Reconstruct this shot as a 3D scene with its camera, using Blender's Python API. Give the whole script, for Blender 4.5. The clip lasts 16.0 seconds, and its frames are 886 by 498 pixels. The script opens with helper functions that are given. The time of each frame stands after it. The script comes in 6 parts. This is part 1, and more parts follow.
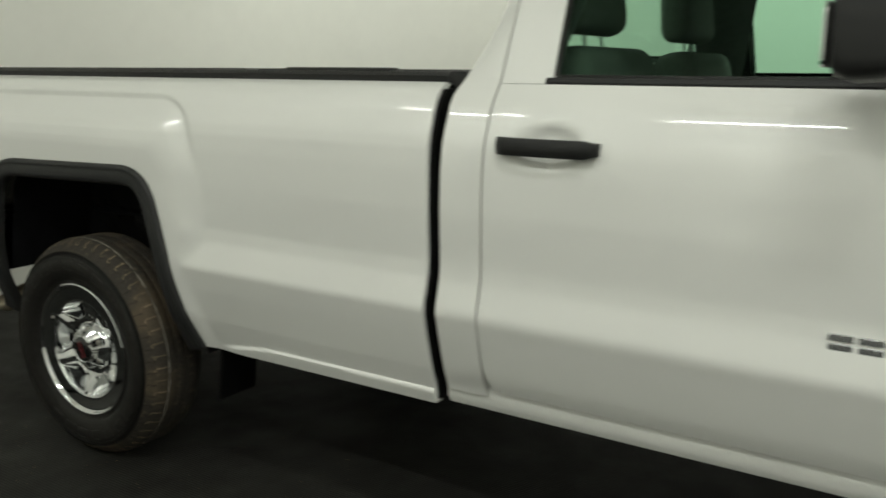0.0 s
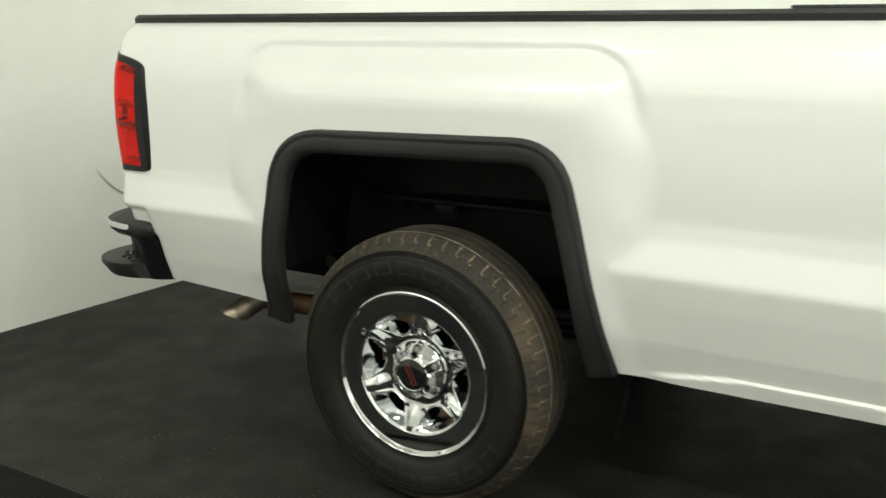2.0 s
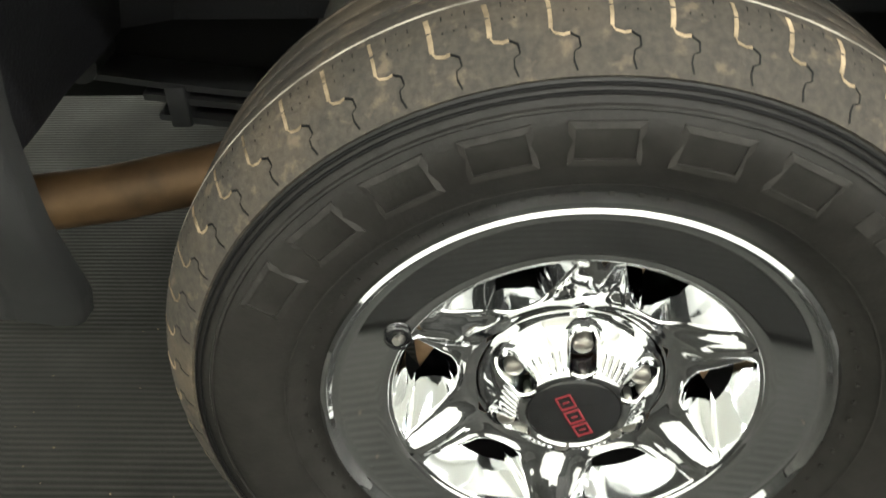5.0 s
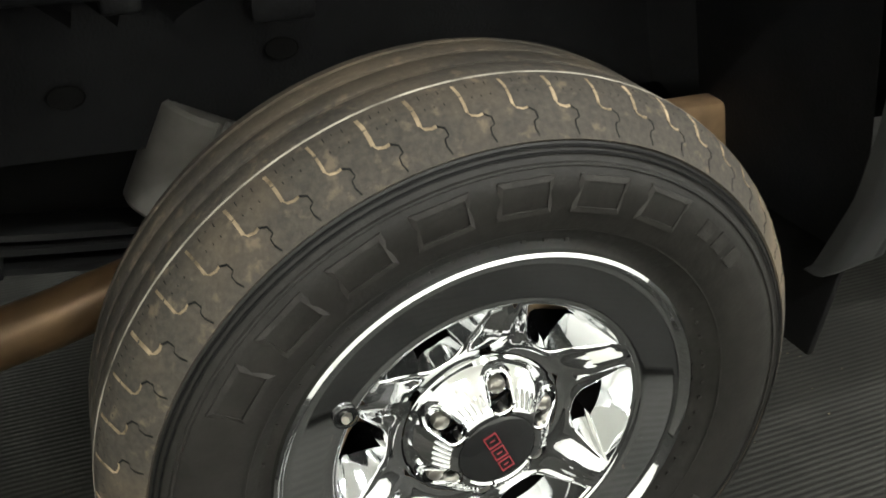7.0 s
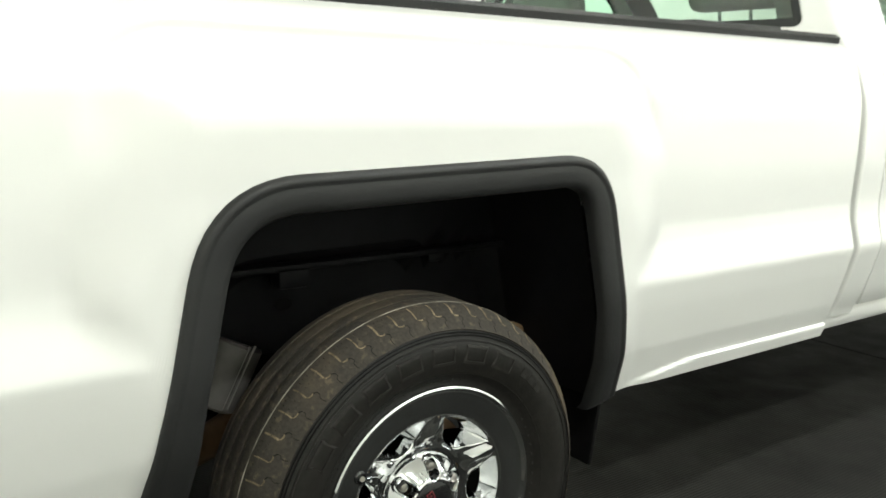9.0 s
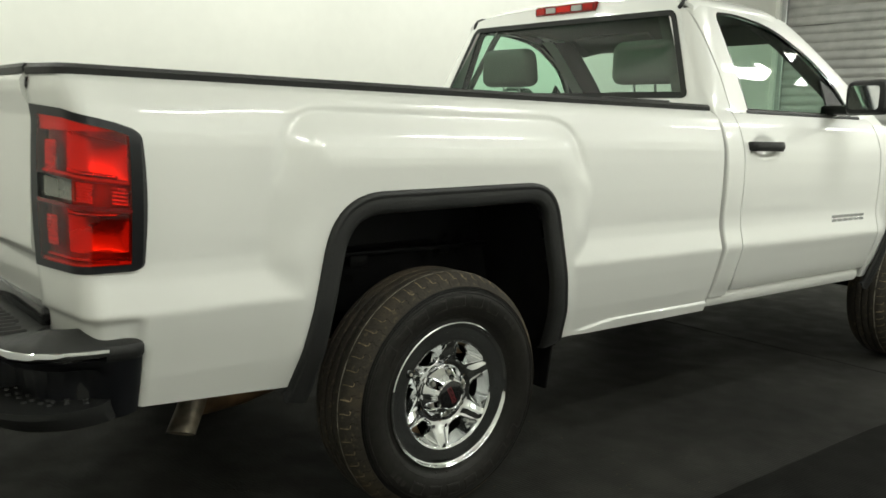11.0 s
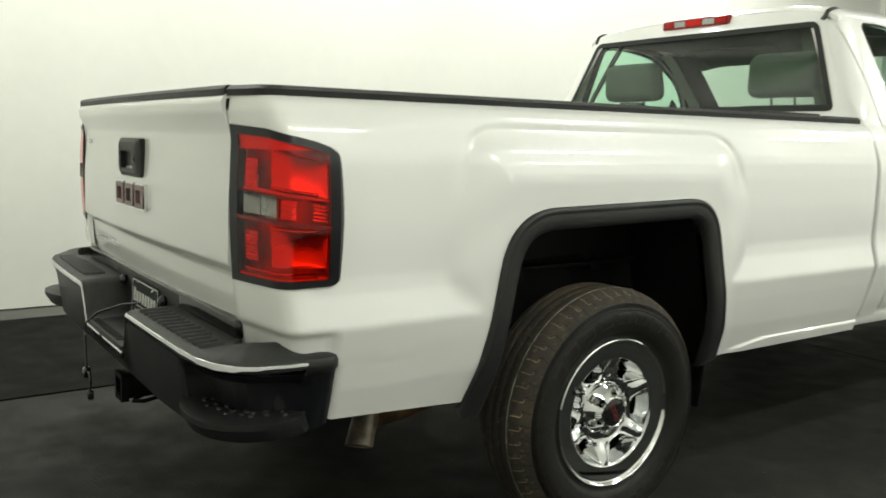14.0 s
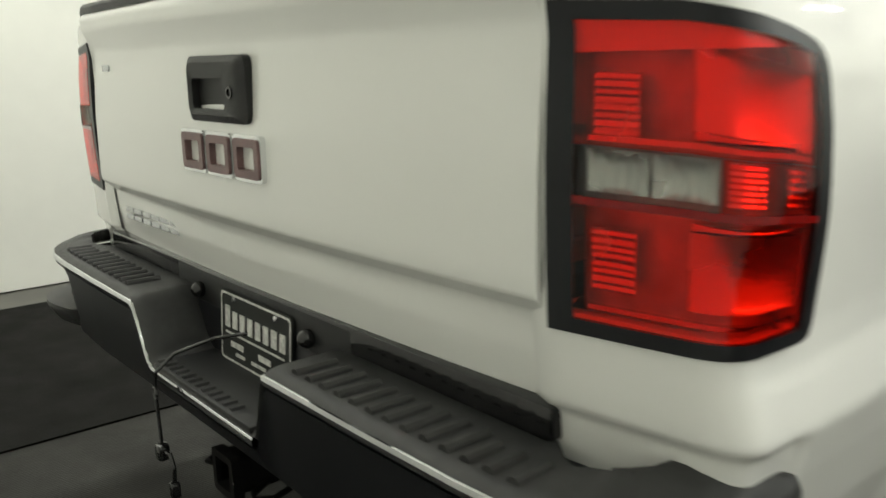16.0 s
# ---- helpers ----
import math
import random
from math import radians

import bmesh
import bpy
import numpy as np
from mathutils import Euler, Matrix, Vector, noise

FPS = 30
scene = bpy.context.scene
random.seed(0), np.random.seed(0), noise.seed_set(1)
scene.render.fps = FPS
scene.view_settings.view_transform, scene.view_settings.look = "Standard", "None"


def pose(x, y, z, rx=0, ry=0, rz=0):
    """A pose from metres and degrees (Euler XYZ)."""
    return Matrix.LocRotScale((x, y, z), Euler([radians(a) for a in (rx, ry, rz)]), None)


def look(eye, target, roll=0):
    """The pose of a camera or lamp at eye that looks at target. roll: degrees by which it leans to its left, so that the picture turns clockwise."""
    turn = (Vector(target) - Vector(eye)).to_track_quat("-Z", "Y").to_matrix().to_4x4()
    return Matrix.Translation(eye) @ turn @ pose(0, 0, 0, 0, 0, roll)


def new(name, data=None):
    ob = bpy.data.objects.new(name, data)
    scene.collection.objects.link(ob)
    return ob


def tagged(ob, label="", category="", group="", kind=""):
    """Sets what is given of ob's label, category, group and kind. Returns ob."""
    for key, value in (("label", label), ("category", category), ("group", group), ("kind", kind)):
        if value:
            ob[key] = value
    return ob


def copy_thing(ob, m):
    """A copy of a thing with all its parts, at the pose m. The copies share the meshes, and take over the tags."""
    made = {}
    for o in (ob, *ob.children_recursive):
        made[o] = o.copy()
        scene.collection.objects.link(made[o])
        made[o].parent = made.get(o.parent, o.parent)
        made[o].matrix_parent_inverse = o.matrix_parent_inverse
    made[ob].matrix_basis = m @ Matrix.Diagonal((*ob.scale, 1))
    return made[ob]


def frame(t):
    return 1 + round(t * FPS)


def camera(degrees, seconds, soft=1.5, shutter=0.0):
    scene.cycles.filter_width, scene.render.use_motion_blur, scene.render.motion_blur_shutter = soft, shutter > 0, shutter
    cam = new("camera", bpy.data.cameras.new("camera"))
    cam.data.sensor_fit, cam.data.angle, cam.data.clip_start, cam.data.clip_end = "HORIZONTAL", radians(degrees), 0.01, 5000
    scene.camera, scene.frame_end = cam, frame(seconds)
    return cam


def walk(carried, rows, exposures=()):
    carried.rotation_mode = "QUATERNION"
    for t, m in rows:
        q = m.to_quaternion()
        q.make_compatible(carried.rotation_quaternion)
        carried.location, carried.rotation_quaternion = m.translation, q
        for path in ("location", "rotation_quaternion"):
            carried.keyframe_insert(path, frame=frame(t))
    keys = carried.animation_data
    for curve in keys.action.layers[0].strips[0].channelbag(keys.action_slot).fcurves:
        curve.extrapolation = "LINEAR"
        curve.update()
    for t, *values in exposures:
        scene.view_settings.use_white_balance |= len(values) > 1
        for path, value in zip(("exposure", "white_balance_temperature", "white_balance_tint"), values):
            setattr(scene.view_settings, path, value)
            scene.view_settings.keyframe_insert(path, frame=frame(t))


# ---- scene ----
cam = camera(54.7, 16.0, soft=1.6, shutter=0.4)
PATH = [
    (0, (2.795, 2.567, 1.342), (1.143, 1.518, 0.927), 0.3),
    (0.5, (2.836, 2.235, 1.342), (1.222, 1.135, 0.913), -0.8),
    (1, (2.918, 1.924, 1.286), (1.291, 0.843, 0.855), -0.6),
    (1.5, (2.994, 1.51, 1.302), (1.311, 0.516, 0.877), -0.5),
    (2, (2.935, 1.128, 1.26), (1.237, 0.183, 0.788), 0.5),
    (2.5, (2.824, 0.806, 1.27), (1.104, -0.098, 0.796), 1.7),
    (3, (2.686, 0.513, 1.265), (0.957, -0.37, 0.785), 0.5),
    (3.5, (2.46, 0.25, 1.207), (0.753, -0.669, 0.716), -0.9),
    (4, (2.211, 0.052, 1.138), (0.46, -0.678, 0.503), 0.3),
    (4.5, (1.935, -0.025, 1.05), (0.202, -0.428, 0.136), 0.4),
    (5, (1.616, -0.088, 0.986), (0.032, -0.171, -0.232), -1.8),
    (7.5, (1.723, -0.386, 1.015), (0.123, 0.398, 0.107), -0.0),
    (8, (1.881, -0.509, 1.119), (0.291, 0.372, 0.285), -1.7),
    (8.5, (2.088, -0.718, 1.201), (0.522, 0.351, 0.563), 0.3),
    (9, (2.316, -0.888, 1.176), (0.725, 0.263, 0.794), 1.4),
    (9.5, (2.475, -1.072, 1.171), (0.916, 0.133, 0.83), 2.0),
    (12, (3.264, -1.907, 1.245), (1.728, -0.654, 0.98), 2.0),
    (12.5, (3.252, -1.941, 1.242), (1.696, -0.711, 0.981), 2.0),
    (13, (3.196, -1.947, 1.227), (1.615, -0.749, 0.971), 1.8),
    (13.5, (3.089, -1.942, 1.223), (1.483, -0.776, 0.97), 1.6),
    (14, (2.896, -1.901, 1.216), (1.259, -0.781, 0.958), 1.3),
    (14.5, (2.652, -1.86, 1.188), (0.996, -0.789, 0.855), 1.2),
    (15, (2.278, -1.901, 1.2), (0.665, -0.778, 0.829), 1.1),
    (15.5, (1.915, -1.897, 1.186), (0.348, -0.71, 0.818), -0.6),
    (16, (1.539, -1.86, 1.175), (0.015, -0.639, 0.742), -1.4),
]
EXPOSURES = [(0, -0.62, 6500, 10), (1.0, -0.22, 6500, 10), (1.5, -0.05, 6500, 10), (2.0, 0.25, 6500, 10), (2.5, 0.45, 6500, 11), (3.0, 0.48, 6500, 11), (3.6, 0.4, 6500, 12), (4.2, 0.8, 6500, 13),
             (4.6, 1.2, 6400, 14), (5.0, 1.85, 6400, 15), (6.2, 1.7, 6300, 16), (7.3, 1.5, 6300, 17), (7.6, 1.6, 6100, 17), (8.0, 2.45, 6000, 17), (8.5, 1.72, 6000, 15), (9.0, 0.7, 6300, 12), (9.5, 0.15, 6500, 10),
             (9.7, 0.1, 6500, 10), (12.0, -0.2, 6500, 10), (13.5, -0.12, 6500, 10), (14.0, 0.08, 6500, 10), (14.5, 0.14, 6500, 11), (15.0, 0.18, 6500, 11), (15.5, 0.25, 6500, 12), (16.0, 0.15, 6500, 13)]
walk(cam, [(t, look(eye, target, roll)) for t, eye, target, roll in PATH], EXPOSURES)

# ---- light ----
world = bpy.data.worlds.new("world")
scene.world = world
world.use_nodes = True
world.node_tree.nodes["Background"].inputs[0].default_value = (0.02, 0.02, 0.02, 1)
world.node_tree.nodes["Background"].inputs[1].default_value = 0.3


def area_lamp(x, y, z, sx, sy, watts, colour=(0.968, 1.0, 0.92)):
    d = bpy.data.lights.new("tube_light", "AREA")
    d.shape, d.size, d.size_y, d.energy, d.color = "RECTANGLE", sx, sy, watts, colour
    ob = new("tube_light", d)
    ob.location = (x, y, z)
    return ob


# ---- materials ----
def material(name, colour, rough=0.5, metal=0.0, noise_scale=0.0, noise_amount=0.0, bump=0.0, bump_scale=200.0,
             coat=0.0, spec=0.5, big_scale=0.0, big_amount=0.0, rough_var=0.0):
    m = bpy.data.materials.new(name)
    m.use_nodes = True
    nt = m.node_tree
    b = nt.nodes["Principled BSDF"]
    b.inputs["Base Color"].default_value = (*colour, 1)
    b.inputs["Roughness"].default_value = rough
    b.inputs["Metallic"].default_value = metal
    b.inputs["Specular IOR Level"].default_value = spec
    b.inputs["Coat Weight"].default_value = coat
    b.inputs["Coat Roughness"].default_value = 0.03
    tc = nt.nodes.new("ShaderNodeTexCoord")

    def noise_node(scale, detail=5):
        n = nt.nodes.new("ShaderNodeTexNoise")
        n.inputs["Scale"].default_value, n.inputs["Detail"].default_value = scale, detail
        nt.links.new(tc.outputs["Object"], n.inputs["Vector"])
        return n

    last = None
    for scale, amount in ((noise_scale, noise_amount), (big_scale, big_amount)):
        if amount:
            n = noise_node(scale)
            r = nt.nodes.new("ShaderNodeMapRange")
            r.inputs["From Min"].default_value, r.inputs["From Max"].default_value = 0.3, 0.7
            r.inputs["To Min"].default_value, r.inputs["To Max"].default_value = 1 - amount, 1 + amount
            nt.links.new(n.outputs["Fac"], r.inputs["Value"])
            v = nt.nodes.new("ShaderNodeVectorMath")
            v.operation = "SCALE"
            if last is None:
                v.inputs[0].default_value = colour
            else:
                nt.links.new(last, v.inputs[0])
            nt.links.new(r.outputs[0], v.inputs["Scale"])
            last = v.outputs[0]
    if last is not None:
        nt.links.new(last, b.inputs["Base Color"])
    if rough_var:
        n = noise_node(6.0, 6)
        r = nt.nodes.new("ShaderNodeMapRange")
        r.inputs["To Min"].default_value, r.inputs["To Max"].default_value = rough - rough_var, rough + rough_var
        r.inputs["From Min"].default_value, r.inputs["From Max"].default_value = 0.3, 0.7
        nt.links.new(n.outputs["Fac"], r.inputs["Value"])
        nt.links.new(r.outputs[0], b.inputs["Roughness"])
    if bump:
        n = noise_node(bump_scale, 3)
        bp = nt.nodes.new("ShaderNodeBump")
        bp.inputs["Strength"].default_value, bp.inputs["Distance"].default_value = bump, 0.002
        nt.links.new(n.outputs["Fac"], bp.inputs["Height"])
        nt.links.new(bp.outputs[0], b.inputs["Normal"])
    return m


PAINT = material("white_paint", (0.80, 0.80, 0.77), 0.32, coat=0.9, bump=0.02, bump_scale=60, big_scale=1.5, big_amount=0.015)
WALL = material("wall_paint", (0.80, 0.80, 0.745), 0.75, bump=0.15, bump_scale=40, big_scale=0.7, big_amount=0.03, noise_scale=9, noise_amount=0.012)
CEIL = material("ceiling_paint", (0.72, 0.72, 0.68), 0.85, big_scale=0.8, big_amount=0.05)
PLASTIC = material("black_plastic", (0.0125, 0.0128, 0.0125), 0.45, bump=0.35, bump_scale=900, big_scale=5, big_amount=0.15, spec=0.4)
PADDING = material("worn_step_plastic", (0.026, 0.0265, 0.0255), 0.5, bump=0.3, bump_scale=700, noise_scale=30, noise_amount=0.25, big_scale=5, big_amount=0.2, spec=0.45)
TRIM = material("arch_trim_plastic", (0.0185, 0.0188, 0.0185), 0.5, bump=0.3, bump_scale=900, big_scale=5, big_amount=0.15, spec=0.4)
SATIN = material("dark_satin_plastic", (0.0075, 0.008, 0.0098), 0.38, bump=0.05, bump_scale=300, big_scale=5, big_amount=0.15, spec=0.3)
BLACK = material("gloss_black", (0.012, 0.012, 0.012), 0.15, coat=0.3)
UNDER = material("underbody_black", (0.0048, 0.0046, 0.0045), 0.6, noise_scale=20, noise_amount=0.3, bump=0.3, bump_scale=80, spec=0.12)
LINER = material("wheel_liner", (0.0082, 0.0082, 0.0092), 0.6, noise_scale=12, noise_amount=0.3, bump=0.4, bump_scale=250, spec=0.2)
RUBBER = material("tyre_rubber", (0.0145, 0.0135, 0.0118), 0.5, noise_scale=60, noise_amount=0.2, bump=0.2, bump_scale=160, big_scale=4, big_amount=0.2, spec=0.2)
DUSTY = material("dusty_rubber", (0.20, 0.155, 0.10), 0.85, noise_scale=60, noise_amount=0.5, bump=0.4, bump_scale=300, big_scale=9, big_amount=0.4, spec=0.1)
CHROME = material("chrome", (0.74, 0.75, 0.76), 0.05, metal=1.0, rough_var=0.012)
STEEL = material("brushed_steel", (0.42, 0.40, 0.36), 0.38, metal=1.0, noise_scale=25, noise_amount=0.2, rough_var=0.1)
RUST = material("brown_exhaust", (0.12, 0.071, 0.033), 0.5, metal=0.5, noise_scale=14, noise_amount=0.4, big_scale=4, big_amount=0.3, rough_var=0.12)
TIP = material("stained_steel", (0.26, 0.225, 0.17), 0.42, metal=0.85, noise_scale=22, noise_amount=0.35, big_scale=6, big_amount=0.3, rough_var=0.12)
PALEMETAL = material("pale_dull_metal", (0.19, 0.18, 0.165), 0.5, metal=0.35, noise_scale=18, noise_amount=0.2, big_scale=5, big_amount=0.2)
TAN = material("tan_surface_rust", (0.20, 0.125, 0.066), 0.75, noise_scale=16, noise_amount=0.4, big_scale=5, big_amount=0.35, bump=0.3, bump_scale=120)
WORN = material("worn_raised_rubber", (0.0205, 0.019, 0.0168), 0.55, noise_scale=70, noise_amount=0.35, bump=0.2, bump_scale=200, spec=0.25)
GREY = material("interior_grey", (0.09, 0.094, 0.084), 0.8, bump=0.3, bump_scale=500, noise_scale=40, noise_amount=0.12)
DARKTRIM = material("interior_dark", (0.03, 0.032, 0.03), 0.7, bump=0.2, bump_scale=400, big_scale=4, big_amount=0.1, spec=0.2)
EMBLEM = material("dark_red_emblem", (0.17, 0.095, 0.092), 0.35, noise_scale=40, noise_amount=0.1)
CAPRED = material("red_badge", (0.20, 0.018, 0.024), 0.4)
PALE = material("pale_print", (0.60, 0.60, 0.57), 0.6, noise_scale=120, noise_amount=0.3)
SHUTTER = material("shutter_steel", (0.42, 0.42, 0.40), 0.5, metal=0.25, big_scale=1.2, big_amount=0.12, noise_scale=7, noise_amount=0.12)
GROOVE = material("pale_groove_dust", (0.26, 0.24, 0.20), 0.85, noise_scale=28, noise_amount=0.75, spec=0.1)
SILVER = material("badge_silver", (0.55, 0.56, 0.57), 0.25, metal=0.9)


def tread_material():
    m = material("dusty_tread", (0.036, 0.0325, 0.0275), 0.75, bump=0.25, bump_scale=260, spec=0.15)
    nt = m.node_tree
    b = nt.nodes["Principled BSDF"]
    tc = nt.nodes.new("ShaderNodeTexCoord")
    last = None
    for scale, lo, hi, top, colour in ((170.0, 0.35, 0.75, 0.5, (0.080, 0.068, 0.052)), (5.0, 0.50, 0.68, 0.5, (0.140, 0.106, 0.068)), (60.0, 0.58, 0.70, 0.4, (0.17, 0.13, 0.088))):
        n = nt.nodes.new("ShaderNodeTexNoise")
        n.inputs["Scale"].default_value, n.inputs["Detail"].default_value = scale, 6
        nt.links.new(tc.outputs["Object"], n.inputs["Vector"])
        r = nt.nodes.new("ShaderNodeMapRange")
        r.inputs["From Min"].default_value, r.inputs["From Max"].default_value, r.inputs["To Max"].default_value = lo, hi, top
        nt.links.new(n.outputs["Fac"], r.inputs["Value"])
        x = nt.nodes.new("ShaderNodeMixRGB")
        x.inputs[1].default_value = (0.036, 0.0325, 0.0275, 1)
        x.inputs[2].default_value = (*colour, 1)
        nt.links.new(r.outputs[0], x.inputs[0])
        if last is not None:
            nt.links.new(last, x.inputs[1])
        last = x.outputs[0]
    nt.links.new(last, b.inputs["Base Color"])
    return m


TREAD = tread_material()


def glass(name, tint, gloss=0.004):
    m = bpy.data.materials.new(name)
    m.use_nodes = True
    nt = m.node_tree
    nt.nodes.remove(nt.nodes["Principled BSDF"])
    tr, gl, mx, fr, pw, ad = (nt.nodes.new("ShaderNode" + n) for n in ("BsdfTransparent", "BsdfGlossy", "MixShader", "LayerWeight", "Math", "Math"))
    tr.inputs["Color"].default_value = (*tint, 1)
    gl.inputs["Roughness"].default_value = 0.02
    fr.inputs["Blend"].default_value = 0.5
    pw.operation, ad.operation = "POWER", "MULTIPLY_ADD"
    pw.inputs[1].default_value = 5.0
    ad.inputs[1].default_value, ad.inputs[2].default_value = 0.9, gloss
    nt.links.new(fr.outputs["Facing"], pw.inputs[0])
    nt.links.new(pw.outputs[0], ad.inputs[0])
    nt.links.new(ad.outputs[0], mx.inputs[0])
    nt.links.new(tr.outputs[0], mx.inputs[1])
    nt.links.new(gl.outputs[0], mx.inputs[2])
    nt.links.new(mx.outputs[0], nt.nodes["Material Output"].inputs["Surface"])
    return m


GLASS = glass("green_tinted_glass", (0.70, 0.92, 0.79))
REARGLASS = glass("green_tinted_rear_glass", (0.62, 0.80, 0.69), 0.045)
CLEAR = glass("clear_glass", (0.85, 0.9, 0.86), 0.004)


def lens(name, colour, rough=0.12):
    m = bpy.data.materials.new(name)
    m.use_nodes = True
    b = m.node_tree.nodes["Principled BSDF"]
    b.inputs["Base Color"].default_value = (*colour, 1)
    b.inputs["Roughness"].default_value = rough
    b.inputs["Coat Weight"].default_value = 0.45
    b.inputs["Coat Roughness"].default_value = 0.02
    b.inputs["Specular IOR Level"].default_value = 0.12
    nt = m.node_tree
    tc, vo, no, mr, ad, sc = (nt.nodes.new("ShaderNode" + n) for n in ("TexCoord", "TexVoronoi", "TexNoise", "MapRange", "Math", "VectorMath"))
    vo.inputs["Scale"].default_value, no.inputs["Scale"].default_value = 160.0, 9.0
    for n in (vo, no):
        nt.links.new(tc.outputs["Object"], n.inputs["Vector"])
    nt.links.new(vo.outputs["Distance"], ad.inputs[0])
    nt.links.new(no.outputs["Fac"], ad.inputs[1])
    mr.inputs["From Min"].default_value, mr.inputs["From Max"].default_value = 0.5, 1.3
    mr.inputs["To Min"].default_value, mr.inputs["To Max"].default_value = 0.82, 1.18
    sc.operation = "SCALE"
    sc.inputs[0].default_value = colour
    nt.links.new(ad.outputs[0], mr.inputs["Value"])
    nt.links.new(mr.outputs[0], sc.inputs["Scale"])
    nt.links.new(sc.outputs[0], b.inputs["Base Color"])
    return m


RED = lens("red_lens", (0.40, 0.006, 0.003), 0.12)
DEEPRED = lens("deep_red_lens", (0.20, 0.004, 0.003), 0.12)
BRIGHTRED = lens("bright_red_reflector", (0.64, 0.012, 0.004), 0.1)
REDGLASS = glass("red_lens_shell", (1.0, 0.10, 0.045), 0.03)
CLEARLENS = glass("clear_lens_shell", (0.60, 0.61, 0.58), 0.04)
REFLECTOR = material("lamp_reflector", (0.80, 0.80, 0.80), 0.24, metal=0.9, bump=0.25, bump_scale=220, rough_var=0.08)
HOUSING = material("lamp_housing", (0.58, 0.56, 0.55), 0.42, metal=0.55, big_scale=14, big_amount=0.35, bump=0.2, bump_scale=60)
WHITELENS = lens("clear_lamp_cell", (0.42, 0.42, 0.40), 0.12)


def floor_material(name, colour, rough, rib, spec):
    m = material(name, colour, rough, spec=spec, noise_scale=7.0, noise_amount=0.2, big_scale=0.9, big_amount=0.42, rough_var=0.1)
    nt = m.node_tree
    b = nt.nodes["Principled BSDF"]
    tc = nt.nodes.new("ShaderNodeTexCoord")
    w = nt.nodes.new("ShaderNodeTexWave")
    w.bands_direction = "X"
    w.inputs["Scale"].default_value = rib
    w.inputs["Distortion"].default_value = 0.0
    sp = nt.nodes.new("ShaderNodeTexNoise")
    sp.inputs["Scale"].default_value = 90
    mx = nt.nodes.new("ShaderNodeMath")
    mx.operation = "ADD"
    bp = nt.nodes.new("ShaderNodeBump")
    bp.inputs["Strength"].default_value, bp.inputs["Distance"].default_value = 0.4, 0.002
    nt.links.new(tc.outputs["Object"], w.inputs["Vector"])
    nt.links.new(tc.outputs["Object"], sp.inputs["Vector"])
    nt.links.new(w.outputs["Fac"], mx.inputs[0])
    nt.links.new(sp.outputs["Fac"], mx.inputs[1])
    nt.links.new(mx.outputs[0], bp.inputs["Height"])
    nt.links.new(bp.outputs[0], b.inputs["Normal"])
    # the tops of the ribs are coloured paler than the grooves
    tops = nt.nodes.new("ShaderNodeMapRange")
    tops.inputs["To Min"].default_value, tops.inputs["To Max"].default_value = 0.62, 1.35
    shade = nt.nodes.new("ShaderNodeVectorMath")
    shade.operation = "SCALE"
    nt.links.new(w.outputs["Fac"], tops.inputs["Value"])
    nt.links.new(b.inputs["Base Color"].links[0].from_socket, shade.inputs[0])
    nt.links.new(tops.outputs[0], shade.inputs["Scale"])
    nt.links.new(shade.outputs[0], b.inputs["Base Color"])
    return m


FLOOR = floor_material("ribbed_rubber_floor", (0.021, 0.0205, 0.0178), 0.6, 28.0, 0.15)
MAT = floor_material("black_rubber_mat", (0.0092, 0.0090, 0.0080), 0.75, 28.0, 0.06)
CONCRETE = material("grey_concrete", (0.10, 0.098, 0.085), 0.7, noise_scale=5, noise_amount=0.15, big_scale=0.8, big_amount=0.15, bump=0.2, bump_scale=60)


# ---- mesh helpers ----
def finish(name, bm, mat, smooth=True, angle=35):
    bmesh.ops.recalc_face_normals(bm, faces=bm.faces)
    me = bpy.data.meshes.new(name)
    bm.to_mesh(me)
    bm.free()
    me.materials.append(mat)
    if smooth:
        for p in me.polygons:
            p.use_smooth = True
        me.set_sharp_from_angle(angle=radians(angle))
    return me


def part(name, bm, mat, parent, label="", smooth=True, angle=35):
    ob = new(name, finish(name, bm, mat, smooth, angle))
    ob.parent = parent
    if label:
        ob["label"] = label
    return ob


def thing(name, bm, mat, label, category, kind="", group="", smooth=True):
    return tagged(new(name, finish(name, bm, mat, smooth)), label, category, group, kind)


def add_grid(bm, fn, us, vs, close_u=False):
    rows = [[bm.verts.new(fn(u, v)) for v in vs] for u in us]
    n = len(us)
    for i in range(n if close_u else n - 1):
        a, b = rows[i], rows[(i + 1) % n]
        for j in range(len(vs) - 1):
            bm.faces.new((a[j], b[j], b[j + 1], a[j + 1]))
    return rows


def skirt(bm, offset):
    """Turns every open edge of the mesh inwards, so that a panel has a visible thickness."""
    edges = [e for e in bm.edges if e.is_boundary]
    ret = bmesh.ops.extrude_edge_only(bm, edges=edges)
    moved = [v for v in ret["geom"] if isinstance(v, bmesh.types.BMVert)]
    for v in moved:
        v.co += offset(v.co)


def lin(a, b, n):
    return [a + (b - a) * i / (n - 1) for i in range(n)]


def interp(x, table):
    if x <= table[0][0]:
        return table[0][1]
    for (x0, y0), (x1, y1) in zip(table, table[1:]):
        if x <= x1:
            return y0 + (y1 - y0) * (x - x0) / (x1 - x0)
    return table[-1][1]


def smooth01(t):
    t = max(0.0, min(1.0, t))
    return t * t * (3 - 2 * t)


